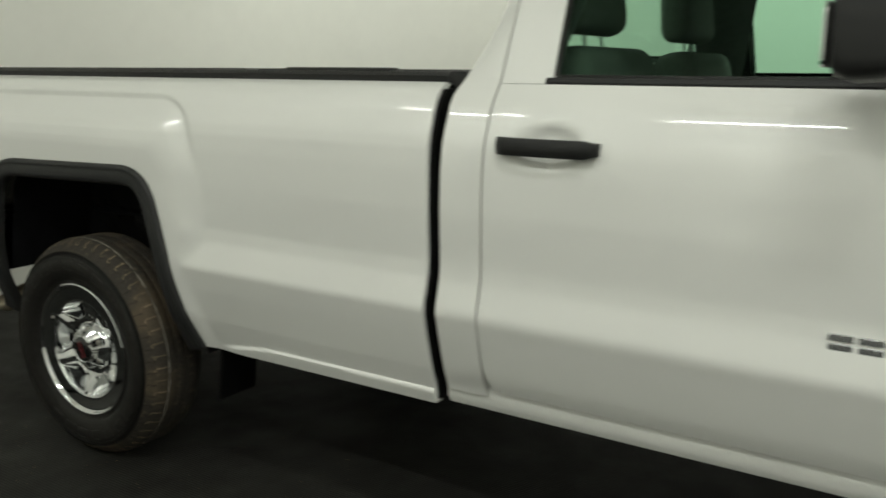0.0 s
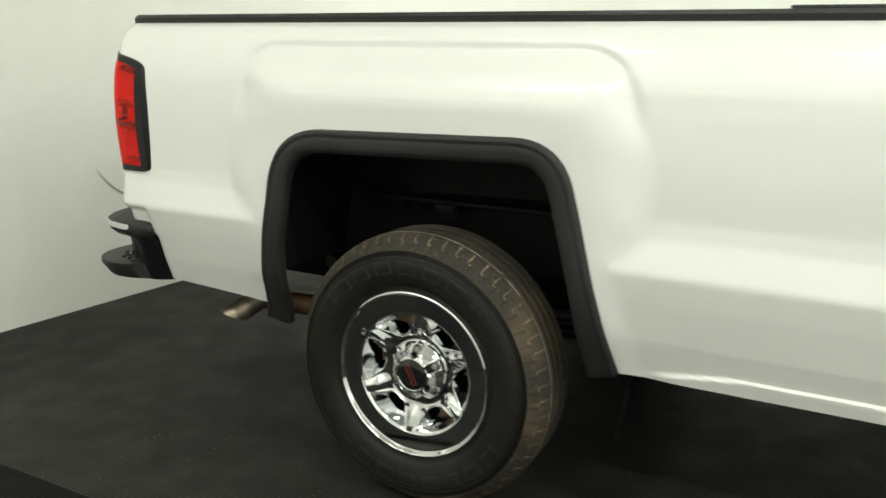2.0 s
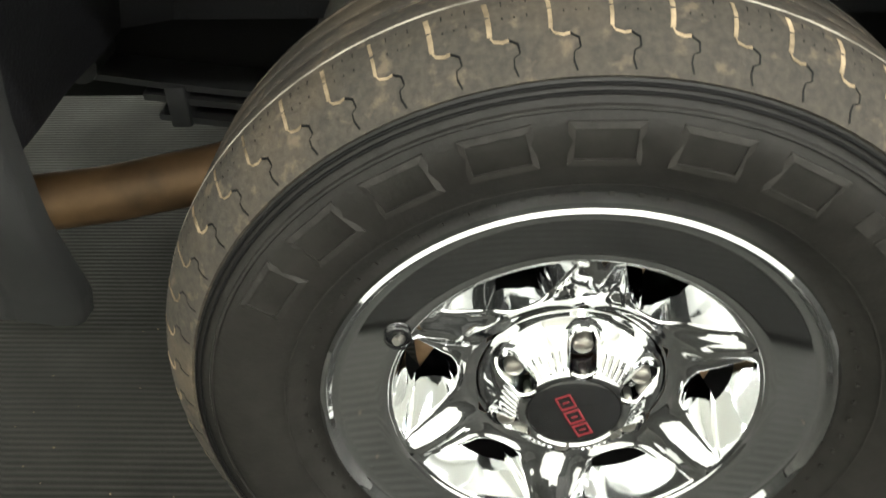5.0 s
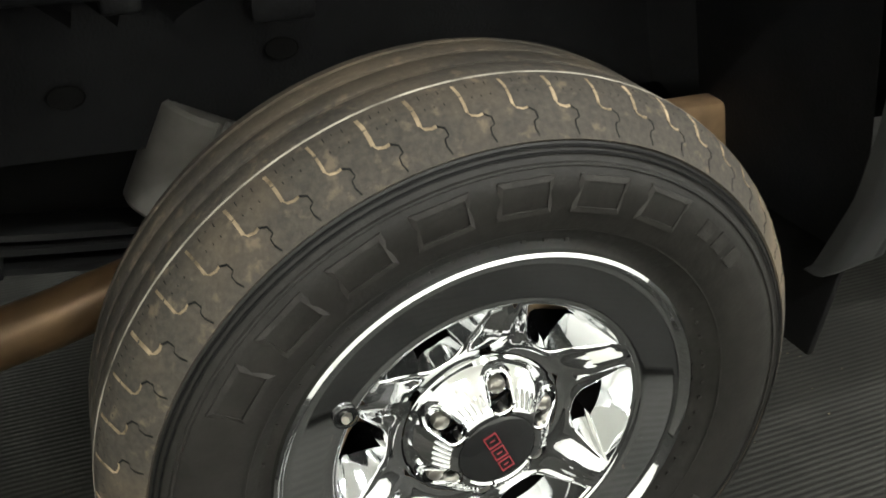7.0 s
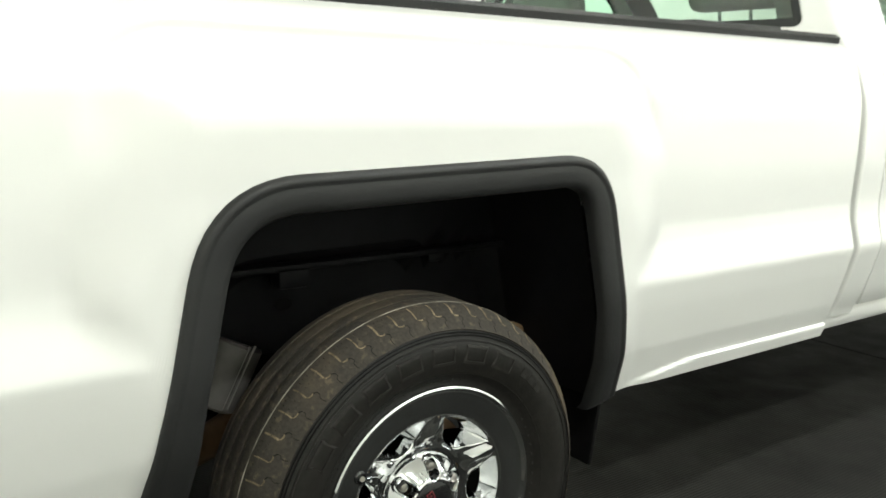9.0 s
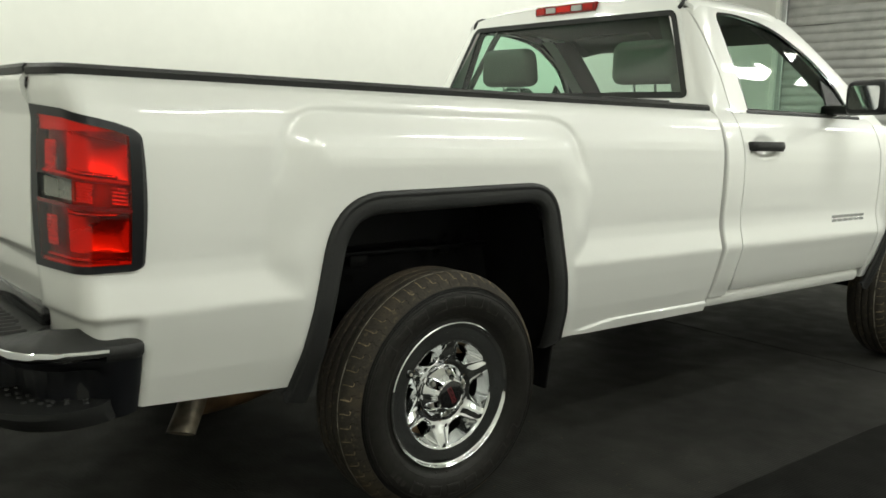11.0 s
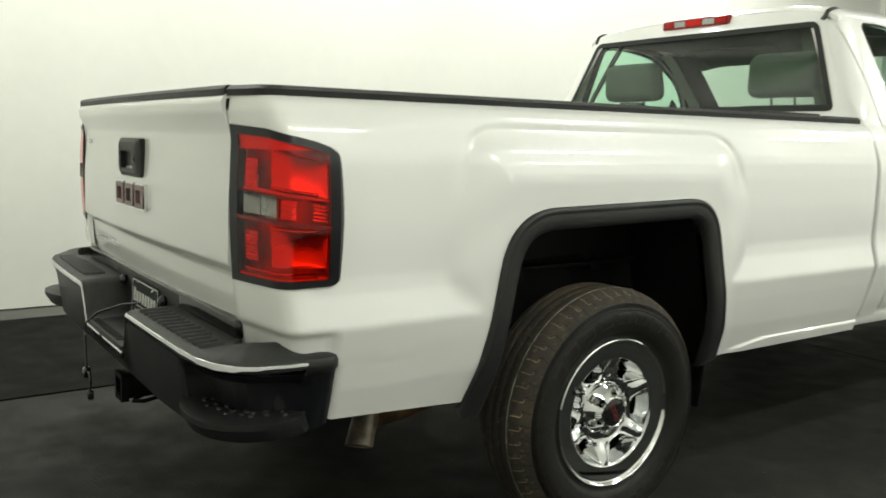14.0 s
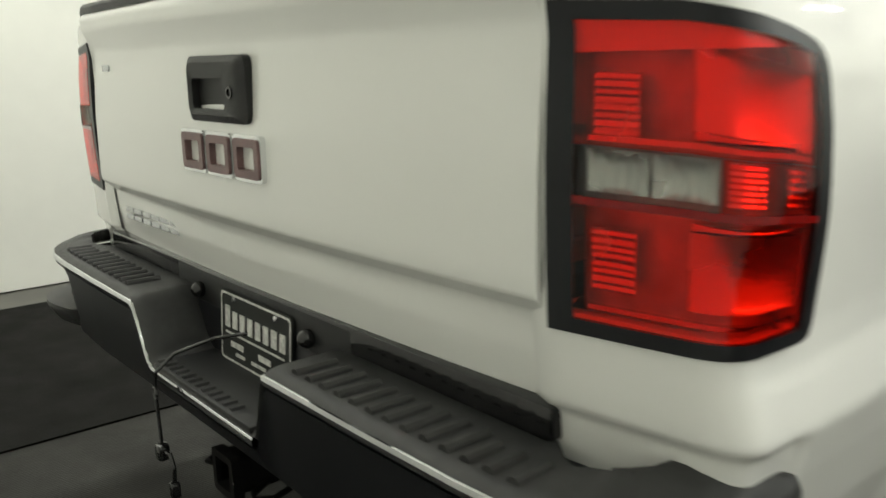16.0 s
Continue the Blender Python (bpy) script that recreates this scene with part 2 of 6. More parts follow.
def add_box(bm, c, s, bevel=0.0, rot=None, seg=2):
    m = Matrix.Translation(c) @ (rot if rot is not None else Matrix()) @ Matrix.Diagonal((*s, 1))
    ret = bmesh.ops.create_cube(bm, size=1.0, matrix=m)
    if bevel:
        edges = list({e for v in ret["verts"] for e in v.link_edges})
        bmesh.ops.bevel(bm, geom=edges, offset=bevel, segments=seg, affect="EDGES", profile=0.5)


def add_tube(bm, pts, r, n=10, caps=True):
    pts = [Vector(p) for p in pts]
    rings = []
    for i, p in enumerate(pts):
        d = (pts[min(i + 1, len(pts) - 1)] - pts[max(i - 1, 0)]).normalized()
        ref = Vector((0, 0, 1)) if abs(d.z) < 0.9 else Vector((1, 0, 0))
        a = d.cross(ref).normalized()
        b = d.cross(a)
        rr = r[i] if isinstance(r, (list, tuple)) else r
        rings.append([bm.verts.new(p + a * rr * math.cos(k * 2 * math.pi / n) + b * rr * math.sin(k * 2 * math.pi / n)) for k in range(n)])
    for a, b in zip(rings, rings[1:]):
        for k in range(n):
            bm.faces.new((a[k], a[(k + 1) % n], b[(k + 1) % n], b[k]))
    if caps:
        bm.faces.new(rings[0])
        bm.faces.new(list(reversed(rings[-1])))


def add_lathe(bm, profile, n=64, centre=(0, 0, 0), sign=1):
    """Revolves (radius, x) points about the x axis."""
    rings = []
    for r, x in profile:
        rings.append([bm.verts.new((centre[0] + sign * x, centre[1] + r * math.cos(k * 2 * math.pi / n), centre[2] + r * math.sin(k * 2 * math.pi / n))) for k in range(n)])
    for a, b in zip(rings, rings[1:]):
        for k in range(n):
            bm.faces.new((a[k], a[(k + 1) % n], b[(k + 1) % n], b[k]))
    return rings


def add_prism(bm, outline, lo, hi, axis="z"):
    """An outline of 2D points pushed from lo to hi along the axis."""
    def at(p, h):
        return {"z": (p[0], p[1], h), "y": (p[0], h, p[1]), "x": (h, p[0], p[1])}[axis]
    a = [bm.verts.new(at(p, lo)) for p in outline]
    b = [bm.verts.new(at(p, hi)) for p in outline]
    bm.faces.new(a)
    bm.faces.new(list(reversed(b)))
    n = len(a)
    for k in range(n):
        bm.faces.new((a[k], a[(k + 1) % n], b[(k + 1) % n], b[k]))


def rounded_path(points, radius, n=6):
    """A closed outline with rounded corners."""
    out = []
    m = len(points)
    for i in range(m):
        p0, p1, p2 = Vector(points[i - 1]), Vector(points[i]), Vector(points[(i + 1) % m])
        r = radius[i] if isinstance(radius, (list, tuple)) else radius
        a, b = (p0 - p1), (p2 - p1)
        r = min(r, a.length * 0.48, b.length * 0.48)
        a, b = p1 + a.normalized() * r, p1 + b.normalized() * r
        for k in range(n + 1):
            t = k / n
            out.append((1 - t) ** 2 * a + 2 * t * (1 - t) * p1 + t * t * b)
    return out


def densify(points, step):
    """Adds points along the long sides of a closed outline."""
    out = []
    for a, b in zip(points, points[1:] + points[:1]):
        k = max(1, int((b - a).length / step))
        out += [a.lerp(b, i / k) for i in range(k)]
    return out


def densify_open(points, step):
    """Adds points along the long stretches of an open line."""
    out = []
    for a, b in zip(points, points[1:]):
        k = max(1, int((b - a).length / step))
        out += [a.lerp(b, i / k) for i in range(k)]
    return out + [points[-1]]


# ---- room ----
def wall_plan():
    """Inner face of the white walls: rear wall, rounded corner, long wall, front wall, near wall."""
    pts = [Vector((5.2, -2.62)), Vector((0.9, -2.455)), Vector((-2.3, -2.28))]
    c = Vector((-2.48, -1.155))
    for k in range(1, 9):
        a = radians(-90 - 90 * k / 8)
        pts.append(c + Vector((1.12 * math.cos(a), 1.12 * math.sin(a))))
    pts += [Vector((-3.6, 9.3))]
    return pts


def make_wall(name, pts, h, thick, label):
    bm = bmesh.new()
    n = len(pts)
    nor = []
    for i in range(n):
        d = (pts[min(i + 1, n - 1)] - pts[max(i - 1, 0)]).normalized()
        nor.append(Vector((d.y, -d.x)))
    ring = []
    for p, q in zip(pts, nor):
        o = p - q * thick
        ring.append([bm.verts.new((*p, 0)), bm.verts.new((*p, h)), bm.verts.new((*o, h)), bm.verts.new((*o, 0))])
    for a, b in zip(ring, ring[1:]):
        for k in range(4):
            bm.faces.new((a[k], a[(k + 1) % 4], b[(k + 1) % 4], b[k]))
    bm.faces.new(ring[0])
    bm.faces.new(list(reversed(ring[-1])))
    return thing(name, bm, WALL, label, "wall", "structure")


ROOM_H = 4.2
make_wall("wall_west", wall_plan(), ROOM_H, -0.15, "white painted studio wall with a rounded corner")
make_wall("wall_east", [Vector((5.2, 9.3)), Vector((5.2, -2.62))], ROOM_H, -0.15, "plain white painted studio wall")

# front wall with the opening of the roller shutter
DOOR_X0, DOOR_X1, DOOR_Z = -3.385, 2.4, 3.6
bm = bmesh.new()
add_box(bm, ((DOOR_X1 + 5.35) / 2, 9.375, ROOM_H / 2), (5.35 - DOOR_X1, 0.15, ROOM_H))
add_box(bm, ((DOOR_X0 + DOOR_X1) / 2, 9.375, (ROOM_H + DOOR_Z) / 2), (DOOR_X1 - DOOR_X0, 0.15, ROOM_H - DOOR_Z))
add_box(bm, ((DOOR_X0 - 3.75) / 2, 9.375, ROOM_H / 2), (DOOR_X0 + 3.75, 0.15, ROOM_H))
thing("wall_north", bm, WALL, "white painted wall around a roller shutter", "wall", "structure", smooth=False)

bm = bmesh.new()
add_box(bm, (0.8, 3.4, ROOM_H + 0.05), (9.0, 12.4, 0.1))
thing("ceiling", bm, CEIL, "plain pale studio ceiling", "ceiling", "structure", smooth=False)

bm = bmesh.new()
add_box(bm, (0.8, 3.4, -0.06), (9.0, 12.4, 0.1))
thing("floor", bm, CONCRETE, "grey concrete floor along the wall", "floor", "structure", smooth=False)


def mat_sheet(name, x0, x1, y0, y1, z, mat, label, seed):
    """A rubber sheet with slightly ragged long edges."""
    rnd = random.Random(seed)
    bm = bmesh.new()
    ys = lin(y0, y1, 90)
    off = [0.0, 0.0]
    rows = []
    for y in ys:
        for k in range(2):
            off[k] = 0.75 * off[k] + rnd.uniform(-0.004, 0.004)
        rows.append([bm.verts.new(p) for p in ((x0 + off[0], y, -0.01), (x0 + off[0], y, z), (x1 + off[1], y, z), (x1 + off[1], y, -0.01))])
    for a, b in zip(rows, rows[1:]):
        for k in range(3):
            bm.faces.new((a[k], a[k + 1], b[k + 1], b[k]))
    return thing(name, bm, mat, label, "floor mat", "structure", smooth=False)


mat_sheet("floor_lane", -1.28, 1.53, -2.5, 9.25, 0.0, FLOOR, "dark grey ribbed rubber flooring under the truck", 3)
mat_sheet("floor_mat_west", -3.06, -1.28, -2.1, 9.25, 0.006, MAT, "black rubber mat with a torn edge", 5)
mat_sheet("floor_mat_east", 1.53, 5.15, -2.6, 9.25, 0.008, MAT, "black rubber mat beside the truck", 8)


def roller_shutter():
    root = tagged(new("roller_shutter"), "closed grey steel roller shutter with bent slats", "roller door")
    rnd = random.Random(4)
    n, pitch = 31, DOOR_Z / 31
    for i in range(n):
        z = i * pitch
        bm = bmesh.new()
        dents = [(rnd.uniform(DOOR_X0, DOOR_X1), rnd.uniform(-0.02, 0.02), rnd.uniform(0.1, 0.35)) for _ in range(5)]

        def f(u, v):
            d = sum(a * math.exp(-((u - c) / w) ** 2) for c, a, w in dents)
            t = v / pitch
            return Vector((u, 9.42 - 0.022 * math.sin(math.pi * min(1, t * 1.12)) + d, z + v * 0.98))
        add_grid(bm, f, lin(DOOR_X0 + 0.03, DOOR_X1 - 0.03, 40), lin(0.0, pitch, 7))
        skirt(bm, lambda c: Vector((0, 0.02, 0)))
        part("slat", bm, SHUTTER, root)
    for x in (DOOR_X0 + 0.03, DOOR_X1 - 0.03):
        bm = bmesh.new()
        add_box(bm, (x, 9.37, DOOR_Z / 2), (0.09, 0.05, DOOR_Z), 0.006)
        part("guide_rail", bm, SILVER, root, "pale metal guide rail")
    return root


roller_shutter()


# old scuff on the rear wall and seams in the rubber flooring
bm = bmesh.new()
add_tube(bm, [(x, -2.455 + (0.9 - x) * 0.0547 + 0.1525, z) for x, z in ((0.215, 0.655), (0.185, 0.615), (0.14, 0.567), (0.09, 0.529), (0.035, 0.503))], [0.0008, 0.0018, 0.003, 0.0022, 0.0008], 6)
thing("trim_scuff", bm, SHUTTER, "thin grey scuff on the white wall", "scuff", "structure")
for sy in (2.9,):
    bm = bmesh.new()
    add_box(bm, (0.16, sy, 0.0), (2.7, 0.007, 0.003))
    thing("trim_seam", bm, MAT, "dark seam in the rubber flooring", "floor seam", "structure", smooth=False)


bm = bmesh.new()
rnd = random.Random(21)
for k in range(260):
    gx, gy, gs = rnd.uniform(0.55, 1.52), rnd.uniform(-1.3, 0.9), rnd.uniform(0.0008, 0.0022)
    add_box(bm, (gx, gy, gs * 0.4), (gs * rnd.uniform(0.7, 2.2), gs, gs * 0.8), 0, Euler((0, 0, rnd.uniform(0, 3.1))).to_matrix().to_4x4())
thing("floor_grit", bm, DUSTY, "tiny pale grit scattered on the rubber floor", "grit", "stuff", smooth=False)


def ceiling_light(x, y, watts, length=1.25):
    root = tagged(new("ceiling_light"), "white fluorescent ceiling light fixture", "ceiling light", "ceiling lights")
    root.location = (x, y, ROOM_H)
    bm = bmesh.new()
    add_box(bm, (0, 0, -0.03), (0.28, length + 0.06, 0.06), 0.008)
    part("housing", bm, CEIL, root)
    area_lamp(x, y, ROOM_H - 0.07, 0.14, length, watts)
    return root


for lx, watts, lys in ((-2.3, 58, (-0.9, 1.4, 3.7, 6.0)), (2.6, 48, (2.9, 6.7, 8.6)), (4.3, 48, (-1.2, 1.2, 3.9, 7.6))):
    for ly in lys:
        ceiling_light(lx, ly, watts)

# ---- pickup truck: shape of the body side ----
TRUCK = tagged(new("pickup_truck"), "white regular-cab pickup truck with a long open bed", "pickup truck")
AXLE_Z, TYRE_R, WHEEL_X, FRONT_Y = 0.381, 0.3855, 1.084, 3.38
WIDEN = [(0.46, 0.013), (0.58, 0.030), (0.68, 0.035), (0.75, 0.035), (1.15, 0.035), (1.31, 0.014)]
SIDE = [(0.46, 0.986), (0.50, 0.994), (0.60, 1.016), (0.70, 1.038), (0.742, 1.0475), (0.752, 1.0478), (0.764, 1.0445), (0.83, 1.0265),
        (0.87, 1.0230), (1.00, 1.0275), (1.10, 1.0265), (1.18, 1.021), (1.24, 1.010), (1.275, 0.998), (1.295, 0.980), (1.31, 0.947)]
FLARE = [(0.46, 0.988), (0.55, 1.008), (0.75, 1.046), (0.95, 1.050), (1.04, 1.050), (1.08, 1.0485), (1.12, 1.0445), (1.16, 1.037), (1.20, 1.0245), (1.235, 1.004), (1.28, 0.972), (1.31, 0.945)]


def soft(table, z, w=0.006):
    return (interp(z - w, table) + 2 * interp(z, table) + interp(z + w, table)) / 4 + interp(z, WIDEN)


# outlines (y, z) of the wheel opening and of the raised flare round it
ARCH = rounded_path([(-0.60, 0.20), (-0.533, 0.47), (-0.427, 1.013), (0.402, 1.032), (0.463, 0.80), (0.541, 0.47), (0.59, 0.20)],
                    [0.0, 0.02, 0.15, 0.15, 0.2, 0.02, 0.0], 10)
ARCH = [p for p in densify_open(ARCH, 0.025) if p[1] > 0.3]


def inside_distance(y, z, poly):
    """Signed distance to a polygon, positive inside."""
    inside, best = False, 9.0
    n = len(poly)
    for i in range(n):
        ax, az = poly[i - 1]
        bx, bz = poly[i]
        if (az > z) != (bz > z) and y < (bx - ax) * (z - az) / (bz - az) + ax:
            inside = not inside
        dx, dz = bx - ax, bz - az
        ll = dx * dx + dz * dz
        t = 0 if ll == 0 else max(0, min(1, ((y - ax) * dx + (z - az) * dz) / ll))
        d = math.hypot(y - ax - t * dx, z - az - t * dz)
        best = min(best, d)
    return best if inside else -best


BLISTER = [tuple(p) for p in rounded_path([(-0.49, 0.55), (-0.552, 0.75), (-0.635, 0.835), (-0.625, 1.0), (-0.578, 1.262), (0.548, 1.262), (0.625, 1.0), (0.622, 0.835), (0.552, 0.75), (0.50, 0.55)],
                                          [0, 0.03, 0.07, 0.25, 0.21, 0.20, 0.25, 0.07, 0.03, 0], 10)]


def ramp(u):
    """A straight slope that starts sharply and ends in a soft shoulder."""
    if u <= 0.7:
        return max(0.0, u)
    return 1.0 if u >= 1.3 else 1 - (1.3 - u) ** 2 / 1.2


def bed_x(y, z):
    wide = interp(z, [(0.75, 0.045), (0.84, 0.065), (0.95, 0.11), (1.08, 0.125)])
    high = smooth01((z - 1.02) / 0.12)
    d = inside_distance(y, z, BLISTER) + 0.002
    s = ramp((d - 0.022 * high) / wide)
    lift = interp(z, [(0.752, 0.0), (0.764, 0.0033), (0.83, 0.0213), (0.87, 0.0255), (1.0, 0.023), (1.12, 0.032)])
    # hollow just above the flare
    hollow = 0.0085 * high * smooth01(d / 0.024) * (1 - smooth01((d - 0.022) / 0.07))
    # the skin stands more upright beside the legs of the wheel opening
    behind, ahead = (-0.533 + (z - 0.47) * 0.205) - y, y - (0.543 - (z - 0.47) * 0.233)
    leg = max(1 - smooth01(abs(behind) / 0.10) if y < 0 else 0.0, 1 - smooth01(abs(ahead) / 0.08) if y > 0 else 0.0)
    stand = leg * interp(z, [(0.47, 0.008), (0.60, 0.016), (0.70, 0.007), (0.75, 0.0)])
    rear = 0.010 * smooth01((-0.66 - y) / 0.25) * smooth01((z - 0.60) / 0.25) * smooth01((1.30 - z) / 0.08)
    fold = 0.490 + 0.030 * smooth01((y - 0.56) / 0.3)
    lip = 0.009 * smooth01((fold - z) / 0.008) * smooth01((y - 0.60) / 0.10)
    return soft(SIDE, z) + lift * s - hollow + stand + rear + lip


def arch_z(y, arch):
    """Height of the wheel opening's edge at y, or None outside it."""
    zs = []
    for p, q in zip(arch, arch[1:]):
        if (p[0] - y) * (q[0] - y) <= 0 and abs(p[0] - q[0]) > 1e-6:
            zs.append(p[1] + (q[1] - p[1]) * (y - p[0]) / (q[0] - p[0]))
    return max(zs) if zs else None


BED_Y0, BED_Y1, CORNER_Y = -1.13, 1.418, -0.945
RAIL_Z = 1.31
GAP_X = 0.825


def bed_bottom(y):
    return interp(y, [(-1.2, 0.515), (-0.6, 0.485), (0.5, 0.475), (1.42, 0.478)])


def bed_point(s, z, out=0.0):
    """s: y along the straight side; below CORNER_Y the skin turns round the corner to the tailgate (s down to CORNER_Y - 1)."""
    if s >= CORNER_Y:
        return Vector((bed_x(s, z) + out, s, z))
    t = min(1.0, CORNER_Y - s)
    xs = bed_x(CORNER_Y, z)
    depth = interp(z, [(0.5, 0.155), (0.85, 0.185), (1.2, 0.183), (1.27, 0.195), (1.31, 0.19)])

    def at(q):
        w, d = corner_curve(q)
        return Vector((GAP_X + (xs - GAP_X) * w, CORNER_Y - depth * d, z))
    p = at(t)
    if out:
        tan = at(min(1.0, t + 0.01)) - at(max(0.0, t - 0.01))
        p += Vector((-tan.y, tan.x, 0)).normalized() * out
    # soft ledge above the bumper, then tucked in behind it
    p += Vector((-0.012, 0.012, 0)) * smooth01((0.752 - z) / 0.022) * smooth01((t - 0.05) / 0.10)
    tuck = smooth01((0.665 - z) / 0.02) * smooth01((t - 0.04) / 0.06)
    p += Vector((-0.05, 0.05, 0)) * tuck
    return p


def corner_curve(t):
    """Plan of the rear corner: straight side, tight bend, slanted rear face."""
    if t < 0.35:
        return 1.0, 0.58 * t / 0.35
    if t < 0.60:
        k = (t - 0.35) / 0.25
        return (1 - k) ** 2 + 2 * k * (1 - k) + 0.78 * k * k, 0.58 * (1 - k) ** 2 + 1.62 * k * (1 - k) + 0.85 * k * k
    k = (t - 0.60) / 0.40
    return 0.78 * (1 - k), 0.85 + 0.15 * k


def make_bed_side(sign):
    ss = [CORNER_Y - t for t in lin(1.0, 0.0, 20)] + lin(CORNER_Y, -0.535, 30)[1:]
    ss += [p[0] for p in ARCH if -0.533 < p[0] < 0.543 and p[1] > 0.48] + lin(-0.5, 0.5, 45) + lin(0.55, 0.80, 22) + lin(0.82, BED_Y1, 26)
    ss = sorted(set(round(s, 4) for s in ss))
    bm = bmesh.new()
    cols = []
    for s in ss:
        zb = bed_bottom(s)
        if -0.533 < s < 0.543:
            az = arch_z(s, ARCH)
            if az:
                zb = max(zb, az)
        n = 120
        col = []
        for k in range(n):
            z = zb + (RAIL_Z - zb) * (k / (n - 1)) ** 1.1
            col.append(bm.verts.new(bed_point(s, z)))
        cols.append(col)
    for s0, s1, a, b in zip(ss, ss[1:], cols, cols[1:]):
        for k in range(len(a) - 1):
            # left open where the tail light sits in the corner
            if CORNER_Y - 0.95 < s0 and s1 < CORNER_Y - 0.06 and 0.875 < a[k].co.z < 1.175:
                continue
            bm.faces.new((a[k], b[k], b[k + 1], a[k + 1]))
    bmesh.ops.delete(bm, geom=[v for v in bm.verts if not v.link_faces], context="VERTS")
    skirt(bm, lambda c: Vector((-0.033, 0.012 if c.y < -1.0 else 0, 0.0)))
    if sign < 0:
        bmesh.ops.scale(bm, vec=(-1, 1, 1), verts=bm.verts)
    return part("bed_side", bm, PAINT, TRUCK, "white painted bed side panel", angle=50)


for sg in (1, -1):
    make_bed_side(sg)


def make_rail(sign):
    """Black plastic cap on the bed rail."""
    bm = bmesh.new()
    ss = [CORNER_Y - t for t in lin(1.0, 0.0, 14)] + lin(CORNER_Y, BED_Y1 + 0.005, 30)[1:]
    sec = [(0.006, -0.004), (0.008, 0.012), (-0.004, 0.022), (-0.075, 0.022), (-0.085, 0.012), (-0.085, -0.03)]
    rows = []
    for s in ss:
        p = bed_point(s, RAIL_Z)
        n = Vector((1, 0, 0)) if s >= CORNER_Y else (bed_point(s, RAIL_Z, 1.0) - p).normalized()
        rows.append([bm.verts.new(p + n * a + Vector((0, 0, b))) for a, b in sec])
    for a, b in zip(rows, rows[1:]):
        for k in range(len(sec) - 1):
            bm.faces.new((a[k], a[k + 1], b[k + 1], b[k]))
    bm.faces.new(rows[0])
    bm.faces.new(list(reversed(rows[-1])))
    if sign < 0:
        bmesh.ops.scale(bm, vec=(-1, 1, 1), verts=bm.verts)
    part("rail_cap", bm, PLASTIC, TRUCK, "black plastic bed rail cap")


for sg in (1, -1):
    make_rail(sg)
    bm = bmesh.new()
    add_box(bm, (sg * 0.905, 1.03, RAIL_Z + 0.025), (0.05, 0.36, 0.012), 0.004)
    part("pocket_cover", bm, PLASTIC, TRUCK, "black stake pocket cover")

# dark strips that stand in for the shade between the bed and the cab
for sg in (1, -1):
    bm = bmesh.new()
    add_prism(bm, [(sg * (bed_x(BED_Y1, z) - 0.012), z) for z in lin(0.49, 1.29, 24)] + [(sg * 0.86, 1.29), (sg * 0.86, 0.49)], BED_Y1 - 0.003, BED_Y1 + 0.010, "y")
    part("gap_shade", bm, UNDER, TRUCK, "dark strip for the shade between bed and cab", smooth=False)

# bed interior
bm = bmesh.new()
add_box(bm, (0, 0.16, 0.86), (1.22, 2.5, 0.03), 0.004)
BED = part("bed_floor", bm, PAINT, TRUCK, "white ribbed steel bed floor")
for sg in (1, -1):
    for nm, c, d in (("bed_wall", (sg * 0.845, 0.16, 1.19), (0.03, 2.5, 0.22)), ("bed_ledge", (sg * 0.73, 0.16, 1.085), (0.26, 2.5, 0.03)), ("wheel_house", (sg * 0.60, 0.16, 0.97), (0.03, 2.5, 0.22))):
        bm = bmesh.new()
        add_box(bm, c, d, 0.004)
        part(nm, bm, PAINT, TRUCK)
bm = bmesh.new()
add_box(bm, (0, 1.405, 1.08), (1.70, 0.04, 0.46), 0.006)
part("bed_front", bm, PAINT, TRUCK)
for k in range(9):
    bm = bmesh.new()
    add_box(bm, (-0.6 + k * 0.15, 0.16, 0.882), (0.06, 2.44, 0.014), 0.004)
    part("floor_rib", bm, PAINT, BED)


